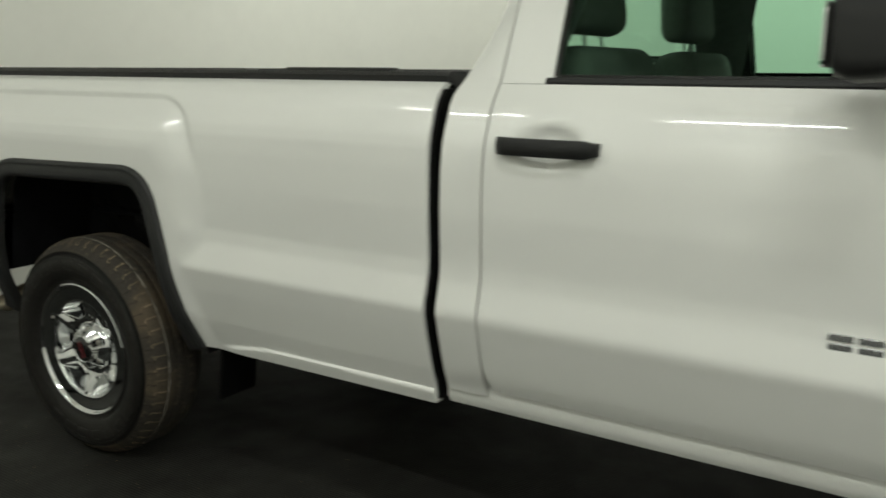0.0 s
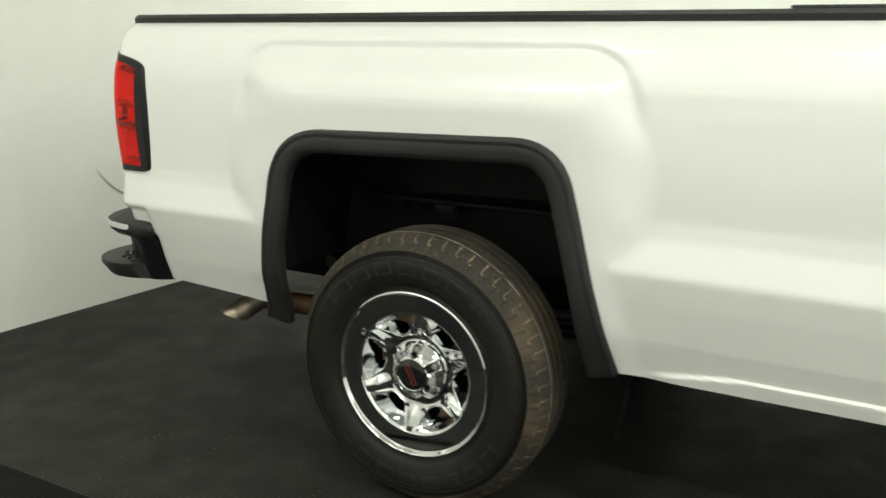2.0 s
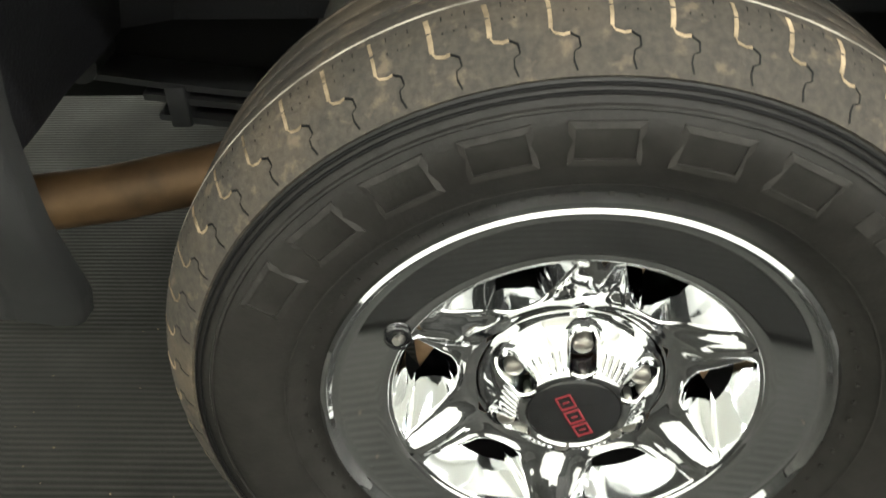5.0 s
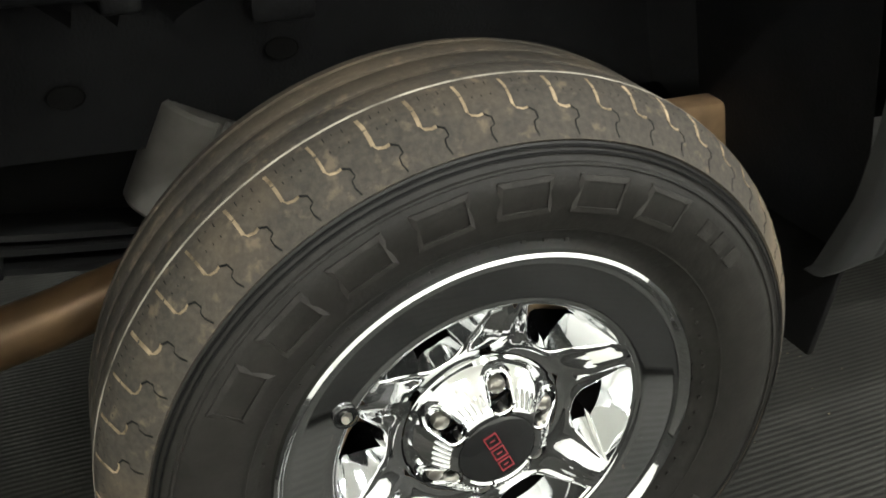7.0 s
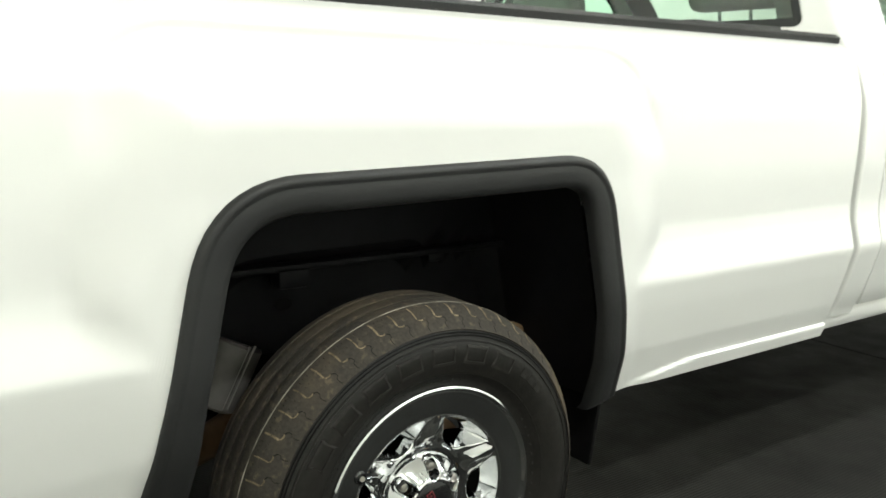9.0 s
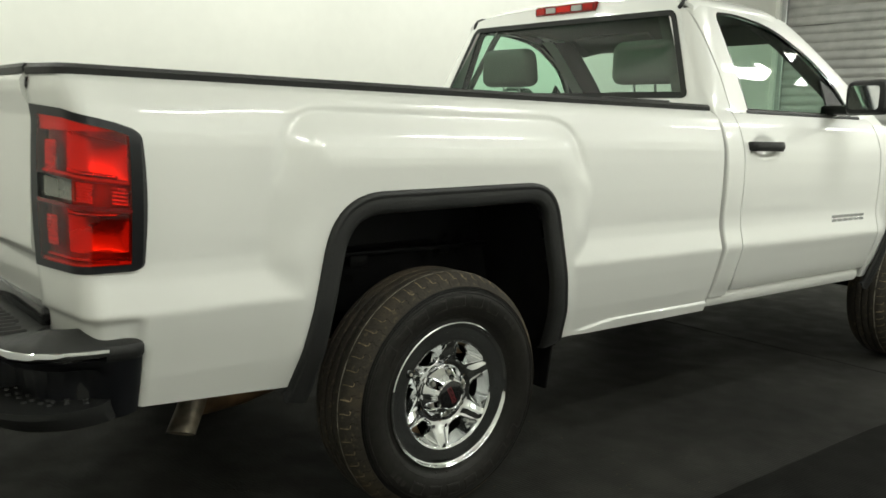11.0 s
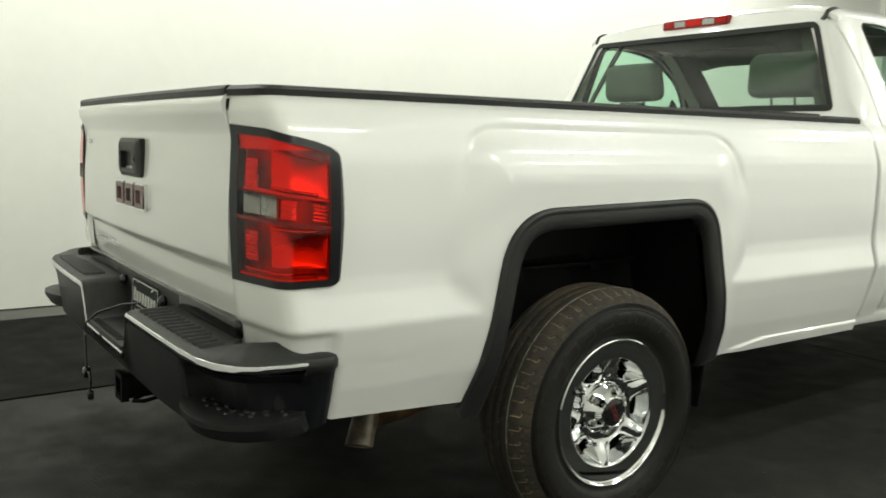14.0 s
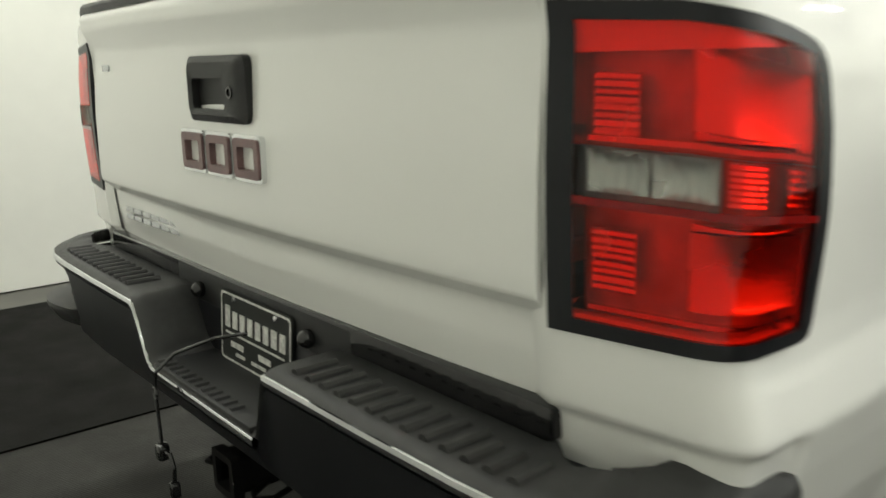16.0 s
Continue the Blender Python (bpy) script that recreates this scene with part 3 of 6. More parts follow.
def make_arch_trim(sign, y_shift=0.0, xfun=None):
    """Black plastic lip round the wheel opening."""
    bm = bmesh.new()
    pts = [p for p in ARCH]
    path = [Vector((p[0], p[1])) for p in pts]
    lo = [p for p in path if p.y > 0.472]
    rows = []
    n = len(lo)
    for i, p in enumerate(lo):
        d = (lo[min(i + 1, n - 1)] - lo[max(i - 1, 0)]).normalized()
        nrm = Vector((d.y, -d.x))
        if nrm.y > 0 and abs(p.x) < 0.3:
            nrm = -nrm
        rows.append((p, nrm))
    # the inward side is towards the wheel's middle
    ring = []
    for p, nrm in rows:
        if nrm.dot(Vector((0, 0.45)) - p) < 0:
            nrm = -nrm
        xo = (xfun or bed_x)(p.x, p.y)
        w = 0.053 if p.y > 0.7 else 0.053 + (0.7 - p.y) * 0.08
        sec = [(-0.012, -0.004), (-0.011, 0.009), (-0.004, 0.0155), (0.003, 0.0152), (0.0065, 0.0132), (0.0095, 0.0130), (0.014, 0.0142), (w * 0.7, 0.0125), (w * 0.93, 0.008), (w, 0.000), (w + 0.001, -0.018)]
        ring.append([bm.verts.new((xo + o, p.x + y_shift + nrm.x * a, p.y + nrm.y * a)) for a, o in sec])
    # flared foot behind the wheel
    first, last = ring[0], ring[-1]
    for src, drop, shift in ((first, 0.035, -0.012), (last, 0.012, -0.003)):
        foot = [bm.verts.new(v.co + Vector((-0.01, shift, -drop if k > 1 else -drop * 0.3))) for k, v in enumerate(src)]
        for k in range(len(foot) - 1):
            bm.faces.new((src[k], src[k + 1], foot[k + 1], foot[k]))
        bm.faces.new(foot)
    for a, b in zip(ring, ring[1:]):
        for k in range(len(a) - 1):
            bm.faces.new((a[k], a[k + 1], b[k + 1], b[k]))
    if sign < 0:
        bmesh.ops.scale(bm, vec=(-1, 1, 1), verts=bm.verts)
    return part("arch_trim", bm, TRIM, TRUCK, "black plastic wheel arch trim", angle=50)


for sg in (1, -1):
    make_arch_trim(sg)


# ---- wheel wells, frame and running gear ----
def make_liner(sign, y_shift):
    bm = bmesh.new()
    path = [p for p in ARCH if p[1] > 0.45]
    dense = []
    for p, q in zip(path, path[1:]):
        k = max(1, int((Vector(q) - Vector(p)).length / 0.05))
        dense += [Vector(p).lerp(Vector(q), i / k) for i in range(k)]
    dense.append(Vector(path[-1]))
    dense = [p for p in dense if p[0] > 0 or p[1] > 0.57]

    def f(u, v):
        p = dense[u]
        lump = 0.006 * noise.noise(Vector((p[0] * 6, p[1] * 6, v * 9))) * math.sin(math.pi * v / 0.33)
        return Vector((sign * (1.0 - v), p[0] + y_shift, p[1] - 0.004 + lump))
    add_grid(bm, f, range(len(dense)), lin(0.0, 0.33, 8))
    # inner wall, in rings towards the axle
    def g(u, v):
        p = dense[u].lerp(Vector((0.0, 0.45)), v)
        bulge = 0.05 * smooth01((0.80 - p[1]) / 0.03) * smooth01(v / 0.09)
        lump = 0.004 * noise.noise(Vector((p[0] * 7, p[1] * 7, 3))) * smooth01(v / 0.09)
        return Vector((sign * (0.67 - bulge + lump), p[0] + y_shift, max(p[1], 0.58) - 0.004 if v > 0.05 else p[1] - 0.004))
    add_grid(bm, g, range(len(dense)), lin(0.0, 1.0, 12))
    return part("wheel_well", bm, LINER, TRUCK, "dark plastic wheel well liner")


for sg in (1, -1):
    make_liner(sg, 0.0)
    make_liner(sg, FRONT_Y)

bm = bmesh.new()
for sg in (1, -1):
    add_box(bm, (sg * 0.50, 1.55, 0.54), (0.09, 5.2, 0.22), 0.01)
    add_box(bm, (sg * 0.495, -0.81, 0.52), (0.07, 0.46, 0.12), 0.01)
for y in (-0.95, 0.75, 1.9, 2.9):
    add_box(bm, (0, y, 0.56), (1.0, 0.1, 0.12), 0.01)
add_box(bm, (0, 1.9, 0.62), (1.8, 2.6, 0.06), 0.02)
add_box(bm, (0, 0.2, 0.78), (1.1, 2.5, 0.05), 0.01)
part("frame", bm, UNDER, TRUCK, "black steel ladder frame")
bm = bmesh.new()
add_tube(bm, [(-0.8, 0, AXLE_Z), (0.8, 0, AXLE_Z)], 0.045, 14)
bmesh.ops.create_uvsphere(bm, u_segments=20, v_segments=12, radius=0.15, matrix=Matrix.Translation((0, 0, AXLE_Z)))
part("rear_axle", bm, UNDER, TRUCK)
bm = bmesh.new()
add_tube(bm, [(-0.8, FRONT_Y, AXLE_Z), (0.8, FRONT_Y, AXLE_Z)], 0.04, 14)
part("front_axle", bm, UNDER, TRUCK)
for sg in (1, -1):
    bm = bmesh.new()
    for half, z in ((0.60, 0.0), (0.53, -0.020), (0.515, -0.048), (0.34, -0.067)):
        add_grid(bm, lambda u, v: Vector((sg * (0.575 + 0.036 * (1 - 2 * v)), u, 0.452 + z + 0.05 * (u / 0.6) ** 2)), lin(-half, half, 14), (0.0, 1.0))
        add_grid(bm, lambda u, v: Vector((sg * (0.575 + 0.036), u, 0.452 + z - 0.009 * v + 0.05 * (u / 0.6) ** 2)), lin(-half, half, 14), (0.0, 1.0))
    add_tube(bm, [(sg * 0.535, -0.605, 0.513), (sg * 0.615, -0.605, 0.513)], 0.026, 14)
    add_box(bm, (sg * 0.575, -0.485, 0.453), (0.086, 0.028, 0.060), 0.004)
    part("leaf_spring", bm, PLASTIC, TRUCK, "black steel leaf spring pack")
    bm = bmesh.new()
    foot, head = Vector((sg * 0.60, -0.262, 0.478)), Vector((sg * 0.60, -0.196, 0.612))
    add_tube(bm, [foot, foot.lerp(head, 0.04), foot.lerp(head, 0.96), head], [0.056, 0.061, 0.061, 0.056], 32)
    for side in (0.006, 0.018):
        add_tube(bm, [foot + Vector((sg * 0.0585, side, 0.004)), head + Vector((sg * 0.0585, side, 0.0))], 0.0035, 6)
    part("spring_can", bm, PALEMETAL, TRUCK, "pale dull metal spring can")
    bm = bmesh.new()
    add_box(bm, (sg * 0.705, 0.475, 0.517), (0.05, 0.15, 0.115), 0.01)
    add_box(bm, (sg * 0.733, 0.475, 0.487), (0.012, 0.14, 0.02), 0.004)
    part("frame_bracket", bm, TAN, TRUCK, "rusty brown frame bracket")
    # shelf and bracket inside the well
    bm = bmesh.new()
    add_box(bm, (sg * 0.685, 0.06, 0.785), (0.045, 0.92, 0.014), 0.004)
    add_box(bm, (sg * 0.69, -0.11, 0.762), (0.05, 0.075, 0.042), 0.008)
    add_box(bm, (sg * 0.69, -0.28, 0.772), (0.03, 0.045, 0.022), 0.006)
    add_box(bm, (sg * 0.69, 0.26, 0.772), (0.03, 0.045, 0.022), 0.006)
    part("well_bracket", bm, LINER, TRUCK)
    # dark discs for the shade in the frame rail's oval access holes, with rolled edges
    for hy, hz in ((-0.100, 0.688), (-0.355, 0.655)):
        bm = bmesh.new()
        loop = [Vector((sg * 0.632, hy + 0.021 * math.cos(k * math.pi / 8), hz + 0.014 * math.sin(k * math.pi / 8))) for k in range(17)]
        add_tube(bm, loop, 0.0012, 6)
        bm.faces.new([bm.verts.new(p) for p in loop[:16]])
        part("hole_shade", bm, UNDER, TRUCK, "dark oval disc for the shade in a frame hole")
    bm = bmesh.new()
    add_box(bm, (sg * 0.885, 0.560, 0.40), (0.16, 0.012, 0.25), 0.004, Euler((radians(-8), 0, 0)).to_matrix().to_4x4())
    part("mud_flap", bm, UNDER, TRUCK, "black rubber mud flap")

# exhaust on the passenger side
bm = bmesh.new()
path = [(0.40, 1.2, 0.42), (0.42, 0.3, 0.40), (0.60, -0.18, 0.44), (0.68, -0.30, 0.428), (0.71, -0.42, 0.411), (0.73, -0.55, 0.393), (0.77, -0.675, 0.398), (0.825, -0.745, 0.418)]
add_tube(bm, path, 0.036, 18, caps=False)
part("exhaust_pipe", bm, RUST, TRUCK, "brown heat-stained exhaust pipe")
bm = bmesh.new()
rows = []
p0, d = Vector((0.825, -0.738, 0.420)), Vector((0.66, -0.56, -0.45)).normalized()
a1 = d.cross(Vector((0, 0, 1))).normalized()
b1 = d.cross(a1)
for r, s0, cut in ((0.034, -0.04, 0.0), (0.037, 0.0, 0.0), (0.038, 0.112, -0.028), (0.0345, 0.110, -0.028), (0.034, 0.0, 0.0)):
    ring = []
    for k in range(24):
        a = k * 2 * math.pi / 24
        ring.append(bm.verts.new(p0 + d * (s0 + cut * math.sin(a)) + a1 * r * math.cos(a) + b1 * r * math.sin(a)))
    rows.append(ring)
for a, b in zip(rows, rows[1:]):
    for k in range(24):
        bm.faces.new((a[k], a[(k + 1) % 24], b[(k + 1) % 24], b[k]))
part("exhaust_tip", bm, TIP, TRUCK, "bare metal exhaust tip")


# ---- wheels ----
def make_wheel():
    """Built round the origin, outer side towards +x; x = 0 is the outer edge of the rim."""
    R = TYRE_R
    # tyre carcass
    prof = [(0.222, -0.012), (0.228, -0.004), (0.236, 0.002), (0.244, 0.001), (0.252, 0.010), (0.270, 0.020), (0.29, 0.0255), (0.305, 0.027),
            (0.318, 0.0255), (0.322, 0.0235), (0.335, 0.019), (0.350, 0.009), (0.362, -0.002), (0.369, -0.012), (0.376, -0.024), (R - 0.011, -0.040),
            (R - 0.010, -0.055), (R - 0.010, -0.085), (R - 0.013, -0.130), (R - 0.020, -0.158), (0.352, -0.184), (0.325, -0.205), (0.28, -0.215), (0.23, -0.205), (0.222, -0.20)]
    bm = bmesh.new()
    add_lathe(bm, prof, 96)
    root = part("wheel", bm, RUBBER, TRUCK, "worn black tyre on a chrome six-spoke wheel", angle=60)
    # tread: ribs, shoulders and the dust lying in the grooves
    bm = bmesh.new()
    for x0, x1 in ((-0.0525, -0.081), (-0.0875, -0.1165), (-0.123, -0.1505)):
        add_lathe(bm, [(R - 0.012, x0 + 0.001), (R - 0.001, x0), (R, x0 - 0.002), (R, x1 + 0.002), (R - 0.001, x1), (R - 0.012, x1 - 0.001)], 96)
    part("tread_rib", bm, TREAD, root, angle=30)
    shoulder = [(0.0, R, -0.0475), (0.012, R - 0.0018, -0.036), (0.024, 0.3802, -0.0252), (0.038, 0.3735, -0.0142), (0.054, 0.3642, -0.0022), (0.069, 0.3530, 0.0094), (0.079, 0.3470, 0.0146)]

    def on_shoulder(d, phi, lift=0.0):
        r = interp(d, [(q[0], q[1]) for q in shoulder])
        x = interp(d, [(q[0], q[2]) for q in shoulder])
        return Vector((x + lift * 0.7, (r + lift * 0.7) * math.cos(phi), (r + lift * 0.7) * math.sin(phi)))
    for side in (0, 1):
        bm = bmesh.new()
        prof2 = [(R - 0.012, -0.0485)] + [(q[1], q[2]) for q in shoulder] + [(0.3450, 0.0130)]
        if side:
            prof2 = [(r, -0.203 - x) for r, x in prof2]
        add_lathe(bm, prof2, 112)
        part("tread_shoulder", bm, TREAD, root, "brownish dusty tyre shoulder", angle=30)
    bm = bmesh.new()
    add_lathe(bm, [(R - 0.0012, -0.0468), (R + 0.0005, -0.050), (R - 0.0012, -0.0532)], 112)
    part("groove_dust", bm, GROOVE, root, "pale dust line in the tread groove")
    n = 56
    rnd = random.Random(9)
    hooks, slits = bmesh.new(), bmesh.new()
    for k in range(n):
        a0 = 2 * math.pi * k / n + rnd.uniform(-0.004, 0.004)
        wide = rnd.uniform(0.0026, 0.0040)
        path = [(0.009, 0.0), (0.020, 0.004), (0.032, 0.005), (0.042, 0.004), (0.046, 0.010), (0.048, 0.026), (0.047, 0.038)]
        path = [(d, -p) for d, p in path]
        for (d0, p0), (d1, p1) in zip(path, path[1:]):
            w0, w1 = (wide / R / 2, wide / R / 2) if p1 > -0.008 else (0.0, 0.0)
            e = 0.0 if p1 > -0.008 else wide * 0.36
            quad = [on_shoulder(d0 - e, a0 + p0 - w0, 0.0005), on_shoulder(d0 + e, a0 + p0 + w0, 0.0005), on_shoulder(d1 + e, a0 + p1 + w1, 0.0005), on_shoulder(d1 - e, a0 + p1 - w1, 0.0005)]
            hooks.faces.new([hooks.verts.new(v) for v in quad])
        path = [(0.047, 0.038), (0.051, 0.054), (0.058, 0.056), (0.060, 0.044), (0.066, 0.042), (0.074, 0.048)]
        path = [(d, -p) for d, p in path]
        for (d0, p0), (d1, p1) in zip(path, path[1:]):
            q = [on_shoulder(d0 - 0.0006, a0 + p0 - 0.0016, 0.0004), on_shoulder(d0 + 0.0006, a0 + p0 + 0.0016, 0.0004), on_shoulder(d1 + 0.0006, a0 + p1 + 0.0016, 0.0004), on_shoulder(d1 - 0.0006, a0 + p1 - 0.0016, 0.0004)]
            slits.faces.new([slits.verts.new(v) for v in q])
        for off in (0.035, 0.058, 0.080):
            q = [on_shoulder(0.010, a0 + off, 0.0004), on_shoulder(0.010, a0 + off + 0.0024, 0.0004), on_shoulder(0.029, a0 + off + 0.0024, 0.0004), on_shoulder(0.029, a0 + off, 0.0004)]
            slits.faces.new([slits.verts.new(v) for v in q])
    for bmx in (hooks, slits):
        skirt(bmx, lambda c: Vector((-0.0012, 0, 0)))
    part("groove_hook", hooks, DUSTY, root, "tan dust packed in hooked shoulder grooves", smooth=False)["kind"] = "stuff"
    part("tread_sipe", slits, UNDER, root, smooth=False)["kind"] = "stuff"
    bm = bmesh.new()
    for r, x in ((0.3425, 0.0166), (0.3375, 0.0196)):
        add_lathe(bm, [(r + 0.0012, x - 0.0004), (r + 0.0006, x + 0.0012), (r - 0.0006, x + 0.0016), (r - 0.0012, x + 0.0010)], 112)
    part("sidewall_ring", bm, UNDER, root)
    # raised plain blocks where the sidewall carries writing
    def on_wall(r, a, lift):
        return Vector((interp(r, [(0.252, 0.010), (0.27, 0.020), (0.29, 0.0255), (0.305, 0.027), (0.318, 0.0255), (0.335, 0.019)]) + lift, r * math.cos(a), r * math.sin(a)))
    bm = bmesh.new()
    for base in (1.82, 1.82 + math.pi):
        for k in range(7):
            a = base + 0.74 - k * 0.247
            for rings in (((0.284, 0.320, 0.090), (0.2895, 0.3145, 0.074)),):
                (r0, r1, w), (r2, r3, w2) = rings
                o = [(r0, a - w), (r0, a + w), (r1, a + w * 0.93), (r1, a - w * 0.93)]
                i = [(r2, a - w2), (r2, a + w2), (r3, a + w2 * 0.93), (r3, a - w2 * 0.93)]
                vo = [bm.verts.new(on_wall(r, q, 0.0018)) for r, q in o]
                vi = [bm.verts.new(on_wall(r, q, 0.0018)) for r, q in i]
                for j in range(4):
                    bm.faces.new((vo[j], vo[(j + 1) % 4], vi[(j + 1) % 4], vi[j]))
        for k in range(3):
            a = base - 0.95 - k * 0.085
            bm.faces.new([bm.verts.new(on_wall(r, q, 0.0015)) for r, q in ((0.296, a - 0.028), (0.296, a + 0.028), (0.314, a + 0.027), (0.314, a - 0.027))])
    skirt(bm, lambda c: Vector((-0.003, 0, 0)))
    part("sidewall_marking", bm, WORN, root, "raised black blocks on the tyre sidewall", smooth=False)["kind"] = "stuff"
    bm = bmesh.new()
    for k in range(70):
        a = 2 * math.pi * k / 70
        if 0.6 < (a % math.pi) < 1.3:
            continue
        add_box(bm, (0.0065, 0.249 * math.cos(a), 0.249 * math.sin(a)), (0.002, 0.006, 0.004), 0, Euler((a, 0, 0)).to_matrix().to_4x4())
    add_lathe(bm, [(0.262, 0.0168), (0.263, 0.0178), (0.264, 0.0178), (0.265, 0.0183)], 96)
    add_lathe(bm, [(0.326, 0.0228), (0.327, 0.0238), (0.329, 0.0230), (0.330, 0.0208)], 96)
    part("sidewall_rib", bm, RUBBER, root)

    # rim: lip and mirror ring
    bm = bmesh.new()
    add_lathe(bm, [(0.222, -0.03), (0.2335, -0.010), (0.2352, 0.001), (0.2340, 0.0070), (0.2305, 0.0090), (0.2268, 0.0062), (0.2245, 0.0002), (0.2225, -0.0012),
                   (0.215, -0.0018), (0.200, -0.0028), (0.185, -0.0039), (0.1765, -0.0044), (0.1738, -0.0052), (0.1722, -0.0075)], 120)
    part("rim_ring", bm, CHROME, root, "polished chrome rim ring", angle=40)

    # six-spoke centre: one sector with a window, from the valley round the hub to the ring, six times
    bm = bmesh.new()
    half = math.pi / 6
    inner_r, outer_r = 0.092, 0.1722
    corner = 0.1690
    base_arc = [(corner * math.cos(a), corner * math.sin(a)) for a in lin(-0.415, 0.415, 9)]
    win = rounded_path([(0.1080, 0.0175), (0.1080, -0.0175)] + base_arc, [0.014, 0.014, 0.003] + [0.0] * 7 + [0.003], 5)
    win = densify([p for n, p in enumerate(win) if (p - win[n - 1]).length > 1e-5], 0.006)

    def edge_of_sector(p):
        """Where the ray from the window's middle through p leaves the sector."""
        c = Vector((0.142, 0.0))
        d = (p - c).normalized()
        lo, hi = 0.0, 0.2
        for _ in range(40):
            m = (lo + hi) / 2
            q = c + d * m
            ok = inner_r < q.length < outer_r and abs(math.atan2(q.y, q.x)) < half
            lo, hi = (m, hi) if ok else (lo, m)
        return c + d * lo

    def top(p, t):
        r, a = p.length, abs(math.atan2(p.y, p.x))
        base = interp(r, [(0.092, -0.0400), (0.100, -0.0390), (0.108, -0.0350), (0.13, -0.0220), (0.155, -0.0125), (0.168, -0.0090), (0.1722, -0.0075)])
        across = r * math.sin(half - a)
        plateau = 0.0035 * (1 - smooth01((across - 0.0055) / 0.0025)) * smooth01((r - 0.104) / 0.02) * smooth01((0.171 - r) / 0.008)
        slope = 0.0085 * smooth01((across - 0.007) / 0.016) * smooth01((r - 0.104) / 0.02) * smooth01((0.171 - r) / 0.010)
        bead = 0.0022 * math.exp(-((t - 0.10) / 0.09) ** 2) * smooth01((0.166 - r) / 0.01)
        return base + plateau - slope + bead
    steps = [0.0, 0.04, 0.09, 0.14, 0.2, 0.28, 0.38, 0.5, 0.62, 0.74, 0.86, 0.94, 1.0]
    for k in range(6):
        mid = k * math.pi / 3 + 0.44 + half
        cs, sn = math.cos(mid), math.sin(mid)

        def put(p, x):
            return bm.verts.new((x, p.x * cs - p.y * sn, p.x * sn + p.y * cs))
        ends = [edge_of_sector(p) for p in win]
        loops = []
        # walls of the window, falling away towards its middle, then the face of the spokes
        for shrink, deep in ((0.50, 0.048), (0.62, 0.038), (0.90, 0.012), (0.985, 0.0015)):
            mid2 = Vector((0.151, 0.0))
            loops.append([put(mid2 + (p - mid2) * shrink, top(p, 0.0) - deep) for p in win])
        for t in steps:
            loops.append([put(p.lerp(q, t), top(p.lerp(q, t), t)) for p, q in zip(win, ends)])
        n = len(win)
        for a, b in zip(loops, loops[1:]):
            for m in range(n):
                bm.faces.new((a[m], a[(m + 1) % n], b[(m + 1) % n], b[m]))
    part("spoke_centre", bm, CHROME, root, "chrome six-spoke wheel centre", angle=38)
    # hub: a steep dome with ribs and deep lug pockets cut through it
    bm = bmesh.new()
    dome = [(0.0425, -0.006), (0.0432, 0.0015), (0.0455, 0.0035), (0.0500, 0.0025), (0.0560, -0.0030), (0.0660, -0.0130), (0.0760, -0.0230), (0.0835, -0.0310), (0.0875, -0.0370), (0.0900, -0.0415), (0.0935, -0.0412)]
    fine = dome[:3] + [(r, interp(r, dome[2:])) for r in lin(0.047, 0.0935, 32)]
    rings = add_lathe(bm, fine, 180)

    def in_pocket(c):
        a = (math.atan2(c.z, c.y) - 0.44 + math.pi / 6) % (math.pi / 3) - math.pi / 6
        r = math.hypot(c.y, c.z)
        u, v = r * math.cos(a), r * math.sin(a)
        return math.hypot(u - max(0.0570, min(0.0725, u)), v) < 0.0128
    bmesh.ops.delete(bm, geom=[f for f in bm.faces if in_pocket(f.calc_center_median())], context="FACES")
    part("hub", bm, CHROME, root)
    bm = bmesh.new()
    for k in range(60):
        if k % 10 in (0, 1, 2, 8, 9):
            continue
        a = 2 * math.pi * k / 60 + 0.44
        add_tube(bm, [(0.0008, 0.0530 * math.cos(a), 0.0530 * math.sin(a)), (-0.0070, 0.0605 * math.cos(a), 0.0605 * math.sin(a)), (-0.0135, 0.0672 * math.cos(a), 0.0672 * math.sin(a))], [0.0012, 0.0021, 0.0012], 6)
    part("hub_rib", bm, CHROME, root)["kind"] = "stuff"
    for k in range(6):
        a = 2 * math.pi * k / 6 + 0.44
        out, tan = Vector((0, math.cos(a), math.sin(a))), Vector((0, -math.sin(a), math.cos(a)))
        # a slot, open on the dome's slope and rounded at both ends
        bm = bmesh.new()
        loops = []
        for grow_by, x in ((0.0030, -0.030), (0.0030, -0.0035), (0.0018, -0.0015), (0.0, -0.0030), (-0.0012, -0.0200)):
            ring = []
            for m in range(28):
                th = 2 * math.pi * m / 28
                u, v = math.cos(th), math.sin(th)
                w = 0.0120 + grow_by
                slope = -0.90 * max(0.0, (0.0150 if u > 0 else -0.0050) + w * u)
                ring.append(bm.verts.new(out * (0.0605 + (0.0120 if u > 0 else -0.0035) + w * u) + tan * (w * v) + Vector((x + (slope if x > -0.01 else 0.0), 0, 0))))
            loops.append(ring)
        for p, q in zip(loops, loops[1:]):
            for m in range(28):
                bm.faces.new((p[m], p[(m + 1) % 28], q[(m + 1) % 28], q[m]))
        part("lug_pocket", bm, CHROME, root)
        c = (0, 0.0675 * math.cos(a), 0.0675 * math.sin(a))
        bm = bmesh.new()
        add_lathe(bm, [(0.0200, -0.034), (0.0200, -0.0265), (0.0001, -0.0265)], 20, c)
        part("pocket_floor", bm, BLACK, root)
        bm = bmesh.new()
